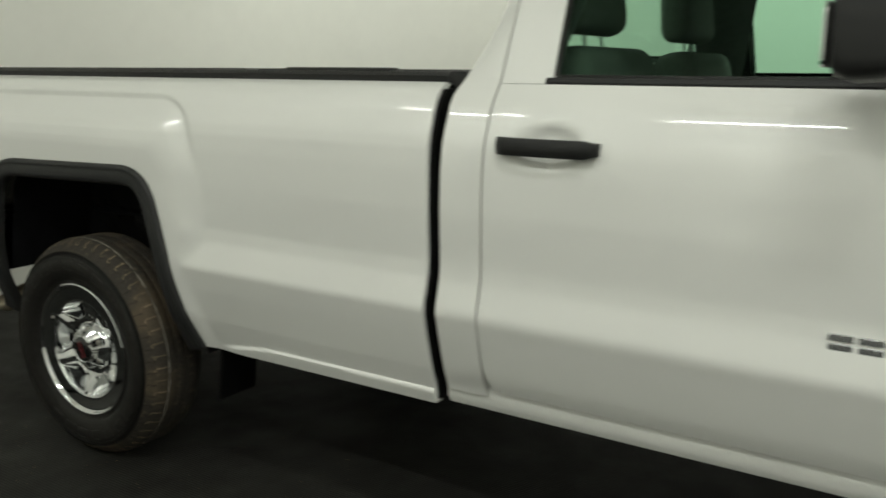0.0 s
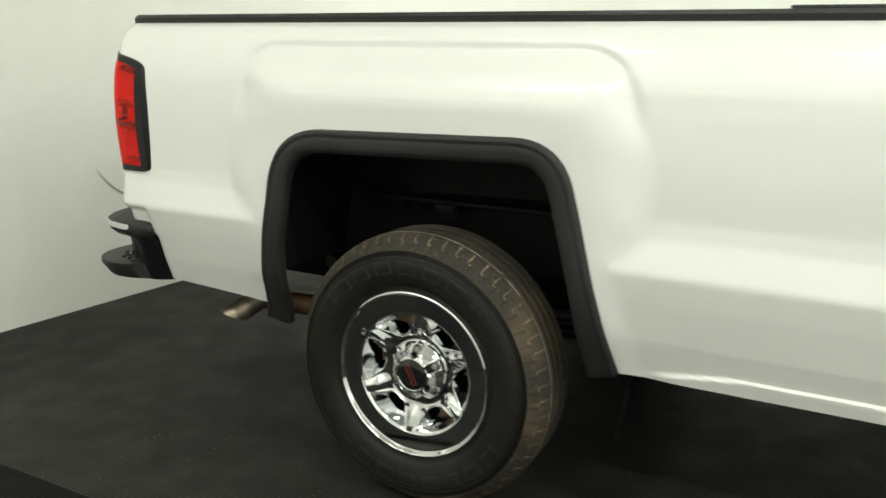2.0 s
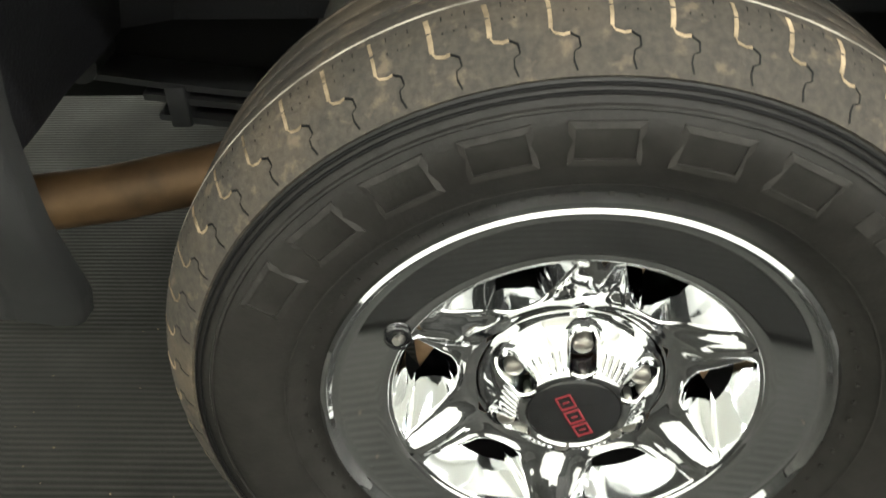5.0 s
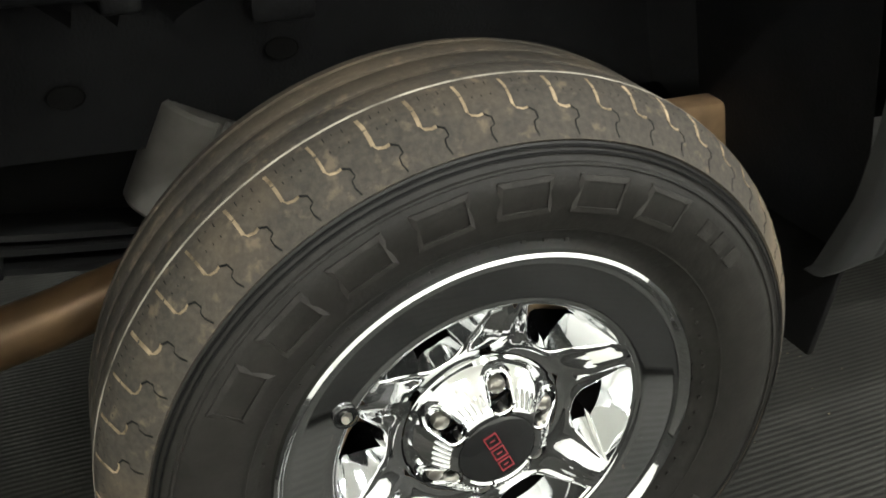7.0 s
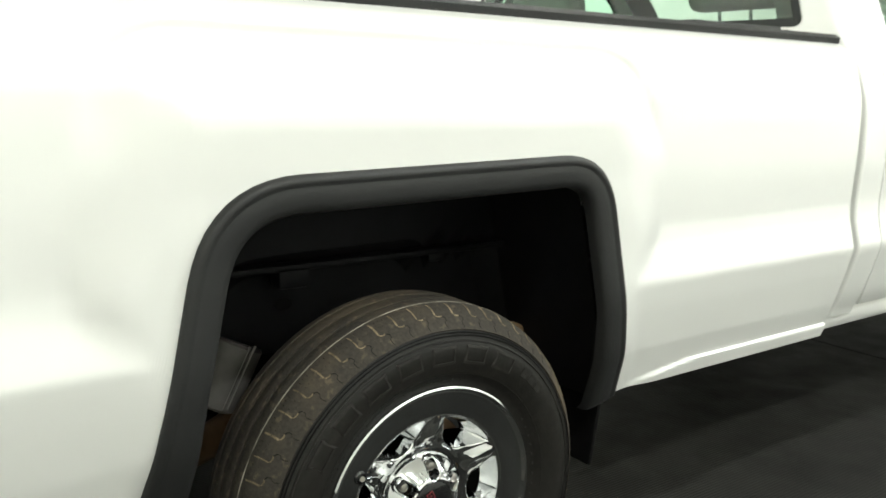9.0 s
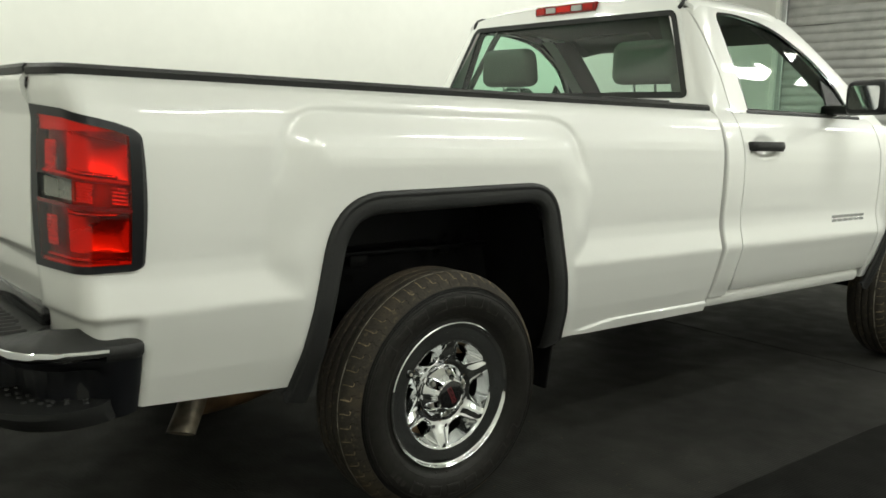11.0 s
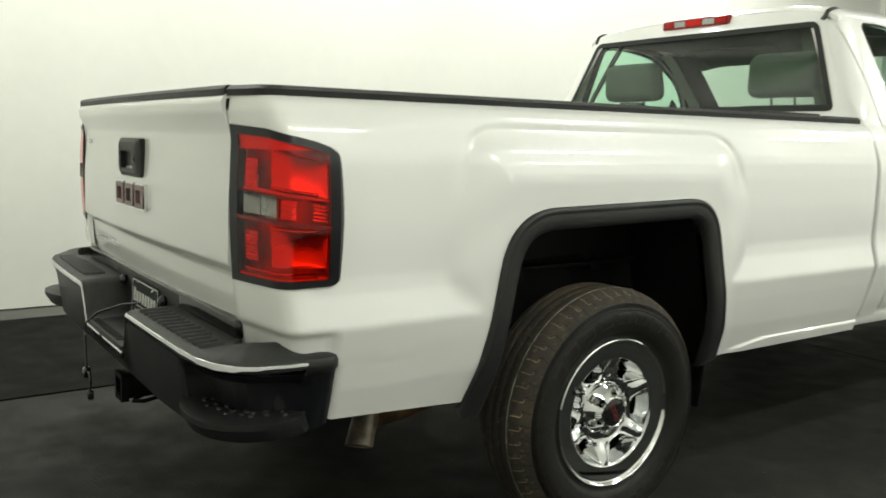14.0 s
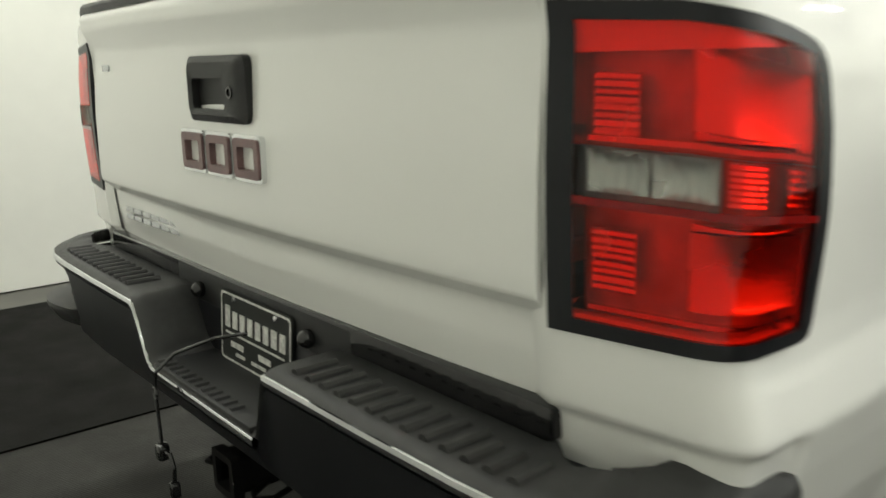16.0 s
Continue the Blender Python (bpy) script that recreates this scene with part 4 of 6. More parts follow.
        add_lathe(bm, [(0.0094, -0.027), (0.0094, -0.0190), (0.0082, -0.0160), (0.0045, -0.0142), (0.0001, -0.0138)], 12, c)
        part("lug_nut", bm, STEEL, root, "dull steel lug nut")
    bm = bmesh.new()
    add_lathe(bm, [(0.0428, -0.01), (0.0428, 0.0015), (0.0405, 0.0030), (0.02, 0.0055), (0.0001, 0.006)], 48)
    part("centre_cap", bm, BLACK, root, "black domed centre cap")
    bm = bmesh.new()
    rot = Euler((0.45, 0, 0)).to_matrix().to_4x4()
    for yy in (-0.020, 0.0, 0.020):
        for dy, dz, wy, wz in ((-0.0068, 0, 0.0014, 0.016), (0.0068, 0, 0.0014, 0.016), (0, -0.0075, 0.0140, 0.0014), (0, 0.0075, 0.0140, 0.0014), (0, 0, 0.006, 0.0014)):
            cc = rot.to_3x3() @ Vector((0, dy, -yy + dz))
            add_box(bm, (0.0060 - 1.7 * cc.length_squared, cc.y, cc.z), (0.0020, wy, wz), 0, rot)
    part("cap_mark", bm, CAPRED, root, "red mark on the centre cap", smooth=False)["kind"] = "stuff"
    # valve
    bm = bmesh.new()
    va = 2.62
    add_tube(bm, [(-0.03, 0.174 * math.cos(va), 0.174 * math.sin(va)), (0.000, 0.181 * math.cos(va), 0.181 * math.sin(va)), (0.004, 0.184 * math.cos(va), 0.184 * math.sin(va))], [0.006, 0.005, 0.004], 10)
    part("valve", bm, STEEL, root)
    bm = bmesh.new()
    add_lathe(bm, [(0.0125, 0.0), (0.0125, 0.0035), (0.0105, 0.004)], 18, (-0.0030, 0.182 * math.cos(va), 0.182 * math.sin(va)))
    add_lathe(bm, [(0.0108, 0.001), (0.0001, 0.001)], 18, (-0.0030, 0.182 * math.cos(va), 0.182 * math.sin(va)))
    part("valve_hole", bm, BLACK, root)
    # brake drum behind the openings
    bm = bmesh.new()
    add_lathe(bm, [(0.0001, -0.085), (0.145, -0.085), (0.153, -0.09), (0.153, -0.16)], 48)
    part("brake_drum", bm, TAN, root, "rusty brown brake drum")
    bm = bmesh.new()
    add_lathe(bm, [(0.221, -0.02), (0.205, -0.05), (0.20, -0.18), (0.221, -0.20)], 64)
    part("rim_barrel", bm, UNDER, root)
    return root


wheel = make_wheel()
wheel.matrix_basis = pose(WHEEL_X - 0.008, 0, AXLE_Z)
copy_thing(wheel, pose(WHEEL_X - 0.02, FRONT_Y, AXLE_Z, 20))
for wy, turn in ((0.0, 40), (FRONT_Y, 75)):
    copy_thing(wheel, pose(-WHEEL_X + 0.008, wy, AXLE_Z, turn, 0, 180))

# ---- tailgate ----
TG = [(0.715, -1.104), (0.80, -1.118), (0.845, -1.122), (0.859, -1.125), (0.882, -1.147), (0.90, -1.149), (1.05, -1.146), (1.18, -1.137), (1.215, -1.137),
      (1.240, -1.146), (1.268, -1.160), (1.297, -1.162), (1.312, -1.148)]


def tailgate_y(x, z):
    crown = 0.022 * (1 - (x / GAP_X) ** 2)
    return interp(z, TG) - crown + 0.010


bm = bmesh.new()
add_grid(bm, lambda x, z: Vector((x, tailgate_y(x, z), z)), lin(-GAP_X + 0.006, GAP_X - 0.006, 41),
         sorted(lin(0.715, 1.312, 70) + [0.859, 0.882]))
skirt(bm, lambda c: Vector((0, 0.035, 0)))
TAILGATE = part("tailgate", bm, PAINT, TRUCK, "closed white steel tailgate", angle=40)
# dark strips behind the tailgate's side gaps stand in for their shade
for sg in (1, -1):
    bm = bmesh.new()
    zs = lin(0.73, 1.30, 30)
    add_prism(bm, [(tailgate_y(GAP_X, z) + 0.010, z) for z in zs] + [(tailgate_y(GAP_X, z) + 0.034, z) for z in reversed(zs)], sg * GAP_X - 0.007, sg * GAP_X + 0.007, "x")
    part("tailgate_gap_shade", bm, UNDER, TRUCK, "dark strip for the shade beside the tailgate", smooth=False)
bm = bmesh.new()
add_grid(bm, lambda x, k: Vector((x, tailgate_y(x, 1.312) + (-0.006, -0.008, 0.0, 0.05, 0.055)[k], 1.312 + (-0.004, 0.012, 0.021, 0.021, -0.01)[k])),
         lin(-GAP_X + 0.004, GAP_X - 0.004, 41), range(5))
part("tailgate_cap", bm, PLASTIC, TAILGATE, "black plastic cap strip")
bm = bmesh.new()
add_box(bm, (0, -1.08, 1.03), (1.63, 0.03, 0.52), 0.004)
part("inner_panel", bm, PAINT, TAILGATE)
# handle
hy = tailgate_y(0, 1.13)
bm = bmesh.new()
out = rounded_path([(-0.128, 1.068), (0.128, 1.068), (0.124, 1.192), (-0.124, 1.192)], 0.022, 5)
inn = rounded_path([(-0.095, 1.092), (0.045, 1.092), (0.045, 1.150), (-0.095, 1.150)], 0.010, 5)
mid = rounded_path([(-0.108, 1.082), (0.108, 1.082), (0.106, 1.180), (-0.106, 1.180)], 0.018, 5)
rings = []
for poly, dy in ((out, 0.004), (out, -0.012), (mid, -0.022), (inn, -0.018), (inn, -0.002)):
    rings.append([bm.verts.new((p[0], hy + dy, p[1])) for p in poly])
for a, b in zip(rings, rings[1:]):
    for k in range(len(a)):
        bm.faces.new((a[k], a[(k + 1) % len(a)], b[(k + 1) % len(a)], b[k]))
bm.faces.new(rings[-1])
part("tailgate_handle", bm, PLASTIC, TAILGATE, "black plastic tailgate handle")
bm = bmesh.new()
add_lathe(bm, [(0.011, 0.0), (0.011, 0.004), (0.0075, 0.004), (0.007, -0.002), (0.0001, -0.002)], 20)
bmesh.ops.rotate(bm, matrix=Euler((0, 0, radians(-90))).to_matrix(), verts=bm.verts)
bmesh.ops.translate(bm, vec=(0.078, hy - 0.020, 1.125), verts=bm.verts)
part("lock", bm, BLACK, TAILGATE)


def emblem_shape(mat, grow, lift, name, label):
    """Three plain rounded frames in a row."""
    bm = bmesh.new()
    ey = tailgate_y(0, 1.01)
    for cx in (-0.118, 0.0, 0.118):
        for hw, hh, d in ((0.048, 0.036, 0.0),):
            o = rounded_path([(cx - hw - grow, 1.008 - hh - grow), (cx + hw + grow, 1.008 - hh - grow), (cx + hw + grow, 1.008 + hh + grow), (cx - hw - grow, 1.008 + hh + grow)], 0.010, 4)
            t = 0.015 - grow
            i = rounded_path([(cx - hw + t, 1.008 - hh + t), (cx + hw - t, 1.008 - hh + t), (cx + hw - t, 1.008 + hh - t), (cx - hw + t, 1.008 + hh - t)], 0.006, 4)
            rr = [[bm.verts.new((p[0], y, p[1])) for p in q] for q, y in ((o, ey + 0.004), (o, ey - lift), (i, ey - lift), (i, ey + 0.004))]
            for a, b in zip(rr, rr[1:]):
                for k in range(len(a)):
                    bm.faces.new((a[k], a[(k + 1) % len(a)], b[(k + 1) % len(a)], b[k]))
    part(name, bm, mat, TAILGATE, label, smooth=False)


emblem_shape(CHROME, 0.006, 0.010, "emblem_frame", "chrome emblem outline")
emblem_shape(EMBLEM, 0.0, 0.0135, "emblem_face", "dark red emblem faces")


def bar_badge(bm, origin, along, up, out, n, w, h):
    """A row of small raised bars where a badge cannot be read."""
    origin, along, up, out = Vector(origin), Vector(along), Vector(up), Vector(out)
    m3 = Matrix((along, out, up)).transposed().to_4x4()
    for k in range(n):
        c = origin + along * (k * w * 1.22)
        add_box(bm, c + up * h * 0.27, (w, 0.006, h * 0.36), 0.0012, m3, 1)
        add_box(bm, c - up * h * 0.27, (w, 0.006, h * 0.36), 0.0012, m3, 1)


bm = bmesh.new()
bar_badge(bm, (-0.66, tailgate_y(-0.55, 0.80) - 0.004, 0.808), (1, 0, 0), (0, 0, 1), (0, -1, 0), 6, 0.048, 0.034)
part("name_badge", bm, SILVER, TAILGATE, "raised silver badge bars", smooth=False)
bm = bmesh.new()
add_box(bm, (-0.70, tailgate_y(-0.7, 1.17) - 0.002, 1.172), (0.05, 0.004, 0.016), 0.002)
part("dealer_sticker", bm, SILVER, TAILGATE, "small grey sticker")


# ---- tail lights ----
def light_point(s, k, out):
    """s 0..1 from the tailgate gap to the side, k 0..1 from bottom to top."""
    ss = CORNER_Y - (0.985 - 0.945 * s)
    top = interp(s, [(0.0, 1.238), (0.4, 1.228), (0.8, 1.200), (1.0, 1.180)])
    bot = interp(s, [(0.0, 0.850), (0.3, 0.852), (0.7, 0.856), (1.0, 0.856)])
    z = bot + (top - bot) * k
    return bed_point(ss, z, out)


def light_bulge(s, k):
    return 0.007 * math.sin(math.pi * min(1, max(0, k))) + 0.004 + 0.004 * smooth01((s - 0.45) / 0.5)


def make_tail_light(sign):
    def flip(bm):
        if sign < 0:
            bmesh.ops.scale(bm, vec=(-1, 1, 1), verts=bm.verts)
        return bm
    S0, S1, K0, K1 = 0.085, 0.905, 0.050, 0.945

    def rounded(s, k):
        # rounded corners on the outer side
        e = 0.10
        if s > 1 - e:
            u = (s - (1 - e)) / e
            m = 0.5 - 0.05 * (1 - math.sqrt(max(0.0, 1 - u * u)))
            k = 0.5 + (k - 0.5) * m / 0.5
        return k
    # black surround: a frame that turns inwards to the housing
    bm = bmesh.new()
    us, ks = lin(0, S0, 4) + lin(S0, S1, 30)[1:] + lin(S1, 1, 7)[1:], lin(0, K0, 3) + lin(K0, K1, 28)[1:] + lin(K1, 1, 3)[1:]
    rows = [[bm.verts.new(light_point(s, rounded(s, k), light_bulge(s, k))) for k in ks] for s in us]
    for m in range(len(us) - 1):
        for q in range(len(ks) - 1):
            if S0 - 1e-6 <= us[m] and us[m + 1] <= S1 + 1e-6 and K0 - 1e-6 <= ks[q] and ks[q + 1] <= K1 + 1e-6:
                continue
            bm.faces.new((rows[m][q], rows[m + 1][q], rows[m + 1][q + 1], rows[m][q + 1]))
    bmesh.ops.delete(bm, geom=[v for v in bm.verts if not v.link_faces], context="VERTS")
    skirt(bm, lambda c: Vector((-0.028, 0.028, 0)))
    root = part("tail_light", flip(bm), SATIN, TRUCK, "red tail light in a gloss black surround")

    def pane(name, s0, s1, k0, k1, out, mat, label="", n=16, dome=0.0, ribs=0, upright=0, depth=0.006):
        b = bmesh.new()

        def f(s, k):
            u, v = (s - s0) / (s1 - s0), (k - k0) / (k1 - k0)
            d = dome * (max(0, math.sin(math.pi * u)) ** 0.6) * (max(0, math.sin(math.pi * v)) ** 0.6)
            d += 0.0012 * math.sin(ribs * math.pi * 2 * v) + 0.0014 * math.sin(upright * math.pi * 2 * u)
            return light_point(s, k, light_bulge(s, k) + out + d)
        add_grid(b, f, lin(s0, s1, n * (3 if upright else 1)), lin(k0, k1, n * (3 if ribs else 1)))
        skirt(b, lambda c: Vector((-depth, depth, 0)))
        part(name, flip(b), mat, root, label)
    # housing and reflectors behind the lenses
    pane("housing", S0 - 0.01, S1 + 0.01, K0 - 0.01, K1 + 0.01, -0.034, HOUSING, "dark reflector housing", 20)
    pane("brake_reflector", 0.40, 0.89, 0.628, 0.875, -0.008, REFLECTOR, "bright reflector bowl", 24, -0.016)
    pane("turn_reflector", 0.40, 0.89, 0.135, 0.395, -0.008, REFLECTOR, "bright reflector bowl", 24, -0.016)
    pane("inner_reflector", 0.13, 0.255, 0.62, 0.80, -0.010, REFLECTOR, "", 12, -0.003, 8)
    pane("inner_reflector", 0.13, 0.255, 0.15, 0.34, -0.010, REFLECTOR, "", 12, -0.003, 8)
    pane("side_reflector", 0.50, 0.62, 0.452, 0.578, -0.006, REFLECTOR, "", 12, 0.0, 7)
    pane("side_marker", 0.76, 0.89, 0.452, 0.578, -0.008, REFLECTOR, "", 12, 0.0, 5)
    pane("upper_bar", 0.12, 0.89, 0.602, 0.618, -0.006, REFLECTOR, "", 12)
    # chrome strips added to give the bowl edges their hot highlights
    pane("bowl_highlight", 0.40, 0.80, 0.622, 0.650, -0.007, CHROME, "chrome strip added for the bowl's highlight", 16, 0.005)
    pane("bowl_highlight", 0.40, 0.80, 0.368, 0.396, -0.007, CHROME, "chrome strip added for the bowl's highlight", 16, 0.005)
    pane("lower_bar", 0.12, 0.89, 0.085, 0.100, -0.008, REFLECTOR, "", 12)
    pane("reverse_bowl", 0.115, 0.285, 0.452, 0.578, -0.010, REFLECTOR, "", 16, -0.012, 0, 5)
    pane("reverse_bowl", 0.295, 0.465, 0.452, 0.578, -0.010, REFLECTOR, "", 16, -0.012, 0, 5)
    # lenses
    pane("brake_lens", S0, S1, 0.590, K1, 0.001, REDGLASS, "red plastic lens", 22, depth=0.003)
    pane("turn_lens", S0, S1, K0, 0.412, 0.001, REDGLASS, "red plastic lens", 22, depth=0.003)
    pane("marker_lens", 0.482, S1, 0.438, 0.588, 0.001, REDGLASS, "", 16, depth=0.003)
    pane("reverse_lens", 0.100, 0.480, 0.438, 0.588, 0.001, CLEARLENS, "clear ribbed reversing light", 18, 0.0, 0, 14, depth=0.003)
    pane("divider", S0, S1, 0.413, 0.437, 0.0015, DEEPRED, "dark red dividing strip", 14)


for sg in (1, -1):
    make_tail_light(sg)

# ---- rear bumper ----
BUMPER_HALF = [(0.0, -1.272), (0.30, -1.272), (0.60, -1.270), (0.80, -1.266), (0.92, -1.258), (0.99, -1.240), (1.042, -1.205), (1.076, -1.15), (1.091, -1.08), (1.094, -1.0), (1.088, -0.975), (1.074, -0.958)]


def bumper_edge(u):
    """Point on the rear edge in plan; u is the distance from the middle along the outline."""
    t = 0
    for (x0, y0), (x1, y1) in zip(BUMPER_HALF, BUMPER_HALF[1:]):
        d = math.hypot(x1 - x0, y1 - y0)
        if u <= t + d:
            k = (u - t) / d
            return Vector((x0 + (x1 - x0) * k, y0 + (y1 - y0) * k))
        t += d
    return Vector(BUMPER_HALF[-1])


EDGE_LEN = sum(math.hypot(b[0] - a[0], b[1] - a[1]) for a, b in zip(BUMPER_HALF, BUMPER_HALF[1:]))
BUMP_TOP = 0.692


def step_drop(x):
    """How far the top is lowered in the middle, where the number plate sits."""
    return 0.128 * (1 - (smooth01((x - 0.275) / 0.05) if x > 0 else smooth01((-x - 0.19) / 0.10)))


bm = bmesh.new()
add_box(bm, (0, -1.10, 0.555), (1.75, 0.06, 0.22), 0.01)
BUMPER = part("rear_bumper", bm, SATIN, TRUCK, "dark step bumper with a chrome strip")
us = lin(-EDGE_LEN, EDGE_LEN, 161)


def edge_at(u):
    p = bumper_edge(abs(u))
    nrm = (bumper_edge(min(abs(u) + 0.02, EDGE_LEN)) - bumper_edge(max(abs(u) - 0.02, 0))).normalized()
    n2 = Vector((-nrm.y, nrm.x)) * -1.0
    if u < 0:
        return Vector((-p.x, p.y)), Vector((-n2.x, n2.y))
    return p, n2


def bumper_strip(name, sec, mat, u_list, label="", drop=True, angle=40):
    """Section points (inset from the edge, height below the top) swept along the rear edge."""
    b = bmesh.new()
    rows = []
    for u in u_list:
        p, nrm = edge_at(u)
        d = step_drop(p.x) if drop else 0.0
        lim = 0.172 - 0.07 * smooth01((abs(p.x) - 0.80) / 0.12)
        rise = 0.022 * smooth01((abs(p.x) - 0.84) / 0.21)
        rows.append([b.verts.new((p.x - nrm.x * min(a, lim), p.y - nrm.y * min(a, lim), BUMP_TOP - d + h + rise * smooth01((a - 0.012) / 0.07))) for a, h in sec])
    for a, c in zip(rows, rows[1:]):
        for k in range(len(sec) - 1):
            b.faces.new((a[k], a[k + 1], c[k + 1], c[k]))
    b.faces.new(rows[0])
    b.faces.new(list(reversed(rows[-1])))
    return part(name, b, mat, BUMPER, label, angle=angle)


bumper_strip("top_pad", [(0.172, -0.03), (0.168, -0.006), (0.155, 0.0), (0.085, 0.0), (0.055, 0.0), (0.03, 0.0), (0.010, -0.004), (0.002, -0.012), (0.010, -0.02)], PADDING, us, "black ribbed plastic step pad")
CHROME_SEC = [(0.006, -0.010), (0.000, -0.012), (-0.002, -0.019), (0.000, -0.028), (0.010, -0.032), (0.03, -0.027)]
bumper_strip("chrome_strip", CHROME_SEC, CHROME, lin(0.325, EDGE_LEN * 0.93, 70), "bright chrome strip")
bumper_strip("chrome_strip", CHROME_SEC, CHROME, lin(-EDGE_LEN * 0.93, 0.272, 110), "bright chrome strip")


for sg in (1, -1):
    bumper_strip("bumper_end", [(0.02, 0.0), (0.004, -0.006), (-0.001, -0.016), (-0.001, -0.034), (0.006, -0.044), (0.03, -0.044)], PLASTIC, [sg * u for u in lin(EDGE_LEN * 0.925, EDGE_LEN, 12)])


def lower_face(u, k):
    p, nrm = edge_at(u)
    x = abs(p.x)
    d = step_drop(p.x)
    top = BUMP_TOP - d - 0.036
    bot = interp(x, [(0, 0.485), (0.3, 0.485), (0.6, 0.480), (0.8, 0.488), (1.0, 0.492), (1.09, 0.495)])
    z = top + (bot - top) * k
    side = smooth01((x - 0.80) / 0.035) * (1 - smooth01((p.y + 1.09) / 0.07))
    inset = 0.004 + 0.020 * k + 0.060 * side * smooth01((k - 0.06) / 0.15)
    lead = k * smooth01((abs(u) - EDGE_LEN + 0.16) / 0.16)
    return Vector((p.x - nrm.x * inset - (0.05 * lead if p.x > 0 else -0.05 * lead), p.y - nrm.y * inset + 0.02 * lead, z))


bm = bmesh.new()
add_grid(bm, lower_face, us, lin(0, 1, 10))
skirt(bm, lambda c: Vector((-0.05 * (1 if c.x > 0 else -1), 0, 0)) if c.y > -1.06 else Vector((0, 0.06, 0)))
part("bumper_face", bm, SATIN, BUMPER, "dark satin bumper face")
for sg in (1, -1):
    bm = bmesh.new()
    add_box(bm, (sg * 0.985, -1.03, 0.585), (0.06, 0.14, 0.16), 0.01)
    part("end_block", bm, PLASTIC, BUMPER)
    # corner foot step
    bm = bmesh.new()
    outline = []
    for t in lin(0.0, 1.0, 18):
        u = 0.76 + (EDGE_LEN - 0.84) * t
        p, nrm = edge_at(u)
        bulge = 0.078 * max(0.0, math.sin(math.pi * t)) ** 0.5
        outline.append((sg * (p.x + nrm.x * (bulge - 0.045)), p.y + nrm.y * (bulge - 0.045)))
    outline += [(sg * 0.92, -1.04), (sg * 0.78, -1.14)]
    tops, lows = [], []
    a = [bm.verts.new((x, y, 0.548)) for x, y in outline]
    b = [bm.verts.new((x, y, 0.534)) for x, y in outline]
    c = [bm.verts.new((x * 0.985, y + 0.02, 0.500)) for x, y in outline]
    d = [bm.verts.new((x * 0.93, y + 0.06, 0.488)) for x, y in outline]
    for p, q in ((a, b), (b, c), (c, d)):
        for k in range(len(p)):
            bm.faces.new((p[k], p[(k + 1) % len(p)], q[(k + 1) % len(p)], q[k]))
    bm.faces.new(a)
    bm.faces.new(list(reversed(d)))
    part("corner_step", bm, PLASTIC, BUMPER, "black corner foot step with grip studs", angle=30)
    bm = bmesh.new()
    for i in range(5):
        for j in range(9):
            u = 0.80 + j * 0.047
            p, nrm = edge_at(u)
            q = p - nrm * (0.040 + i * 0.022 + (0.011 if j % 2 else 0))
            bmesh.ops.create_cone(bm, cap_ends=True, segments=8, radius1=0.008, radius2=0.006, depth=0.006, matrix=Matrix.Translation((sg * q.x, q.y, 0.550)))
    part("grip_stud", bm, PLASTIC, BUMPER, smooth=False)["kind"] = "stuff"
    # raised ribs on the step pad
    bm = bmesh.new()
    for k in range(13):
        u = 0.385 + k * 0.041
        p, nrm = edge_at(u)
        a0 = p - nrm * 0.028
        a1p = p - nrm * (0.105 if k < 10 else 0.09)
        add_tube(bm, [(sg * a0.x, a0.y, BUMP_TOP - 0.0015), (sg * a1p.x, a1p.y, BUMP_TOP - 0.0015)], 0.0105, 10)
    part("pad_rib", bm, PADDING, BUMPER)["kind"] = "stuff"
# recess behind the plate
bm = bmesh.new()
add_box(bm, (0.0, -1.116, 0.655), (0.74, 0.02, 0.16), 0.006)
part("plate_recess", bm, PLASTIC, BUMPER)
bm = bmesh.new()
add_box(bm, (0.04, -1.20, 0.560), (0.44, 0.14, 0.014), 0.004)
part("plate_shelf", bm, PLASTIC, BUMPER)
bm = bmesh.new()
for k in range(12):
    add_tube(bm, [(-0.17 + k * 0.031, -1.262, 0.567), (-0.17 + k * 0.031, -1.235, 0.567)], 0.006, 6)
part("shelf_rib", bm, PLASTIC, BUMPER)["kind"] = "stuff"
for sg in (1, -1):
    bm = bmesh.new()
    bmesh.ops.create_uvsphere(bm, u_segments=14, v_segments=8, radius=0.018, matrix=Matrix.Translation((sg * 0.235, -1.135, 0.69)))
    part("plate_lamp", bm, BLACK, BUMPER)
# filler strip between bumper and tailgate
bm = bmesh.new()
add_box(bm, (0, -1.10, 0.715), (1.66, 0.05, 0.05), 0.008)
part("filler_strip", bm, BLACK, BUMPER)

# dealer plate
plate = tagged(new("dealer_plate"), "black dealer plate with pale print and a white border", "plate")
plate.location = (0.03, -1.136, 0.640)
plate.rotation_euler = (radians(-4), 0, 0)


def loose(name, bm, mat, parent, label="", smooth=False):
    return part(name, bm, mat, parent, label, smooth)


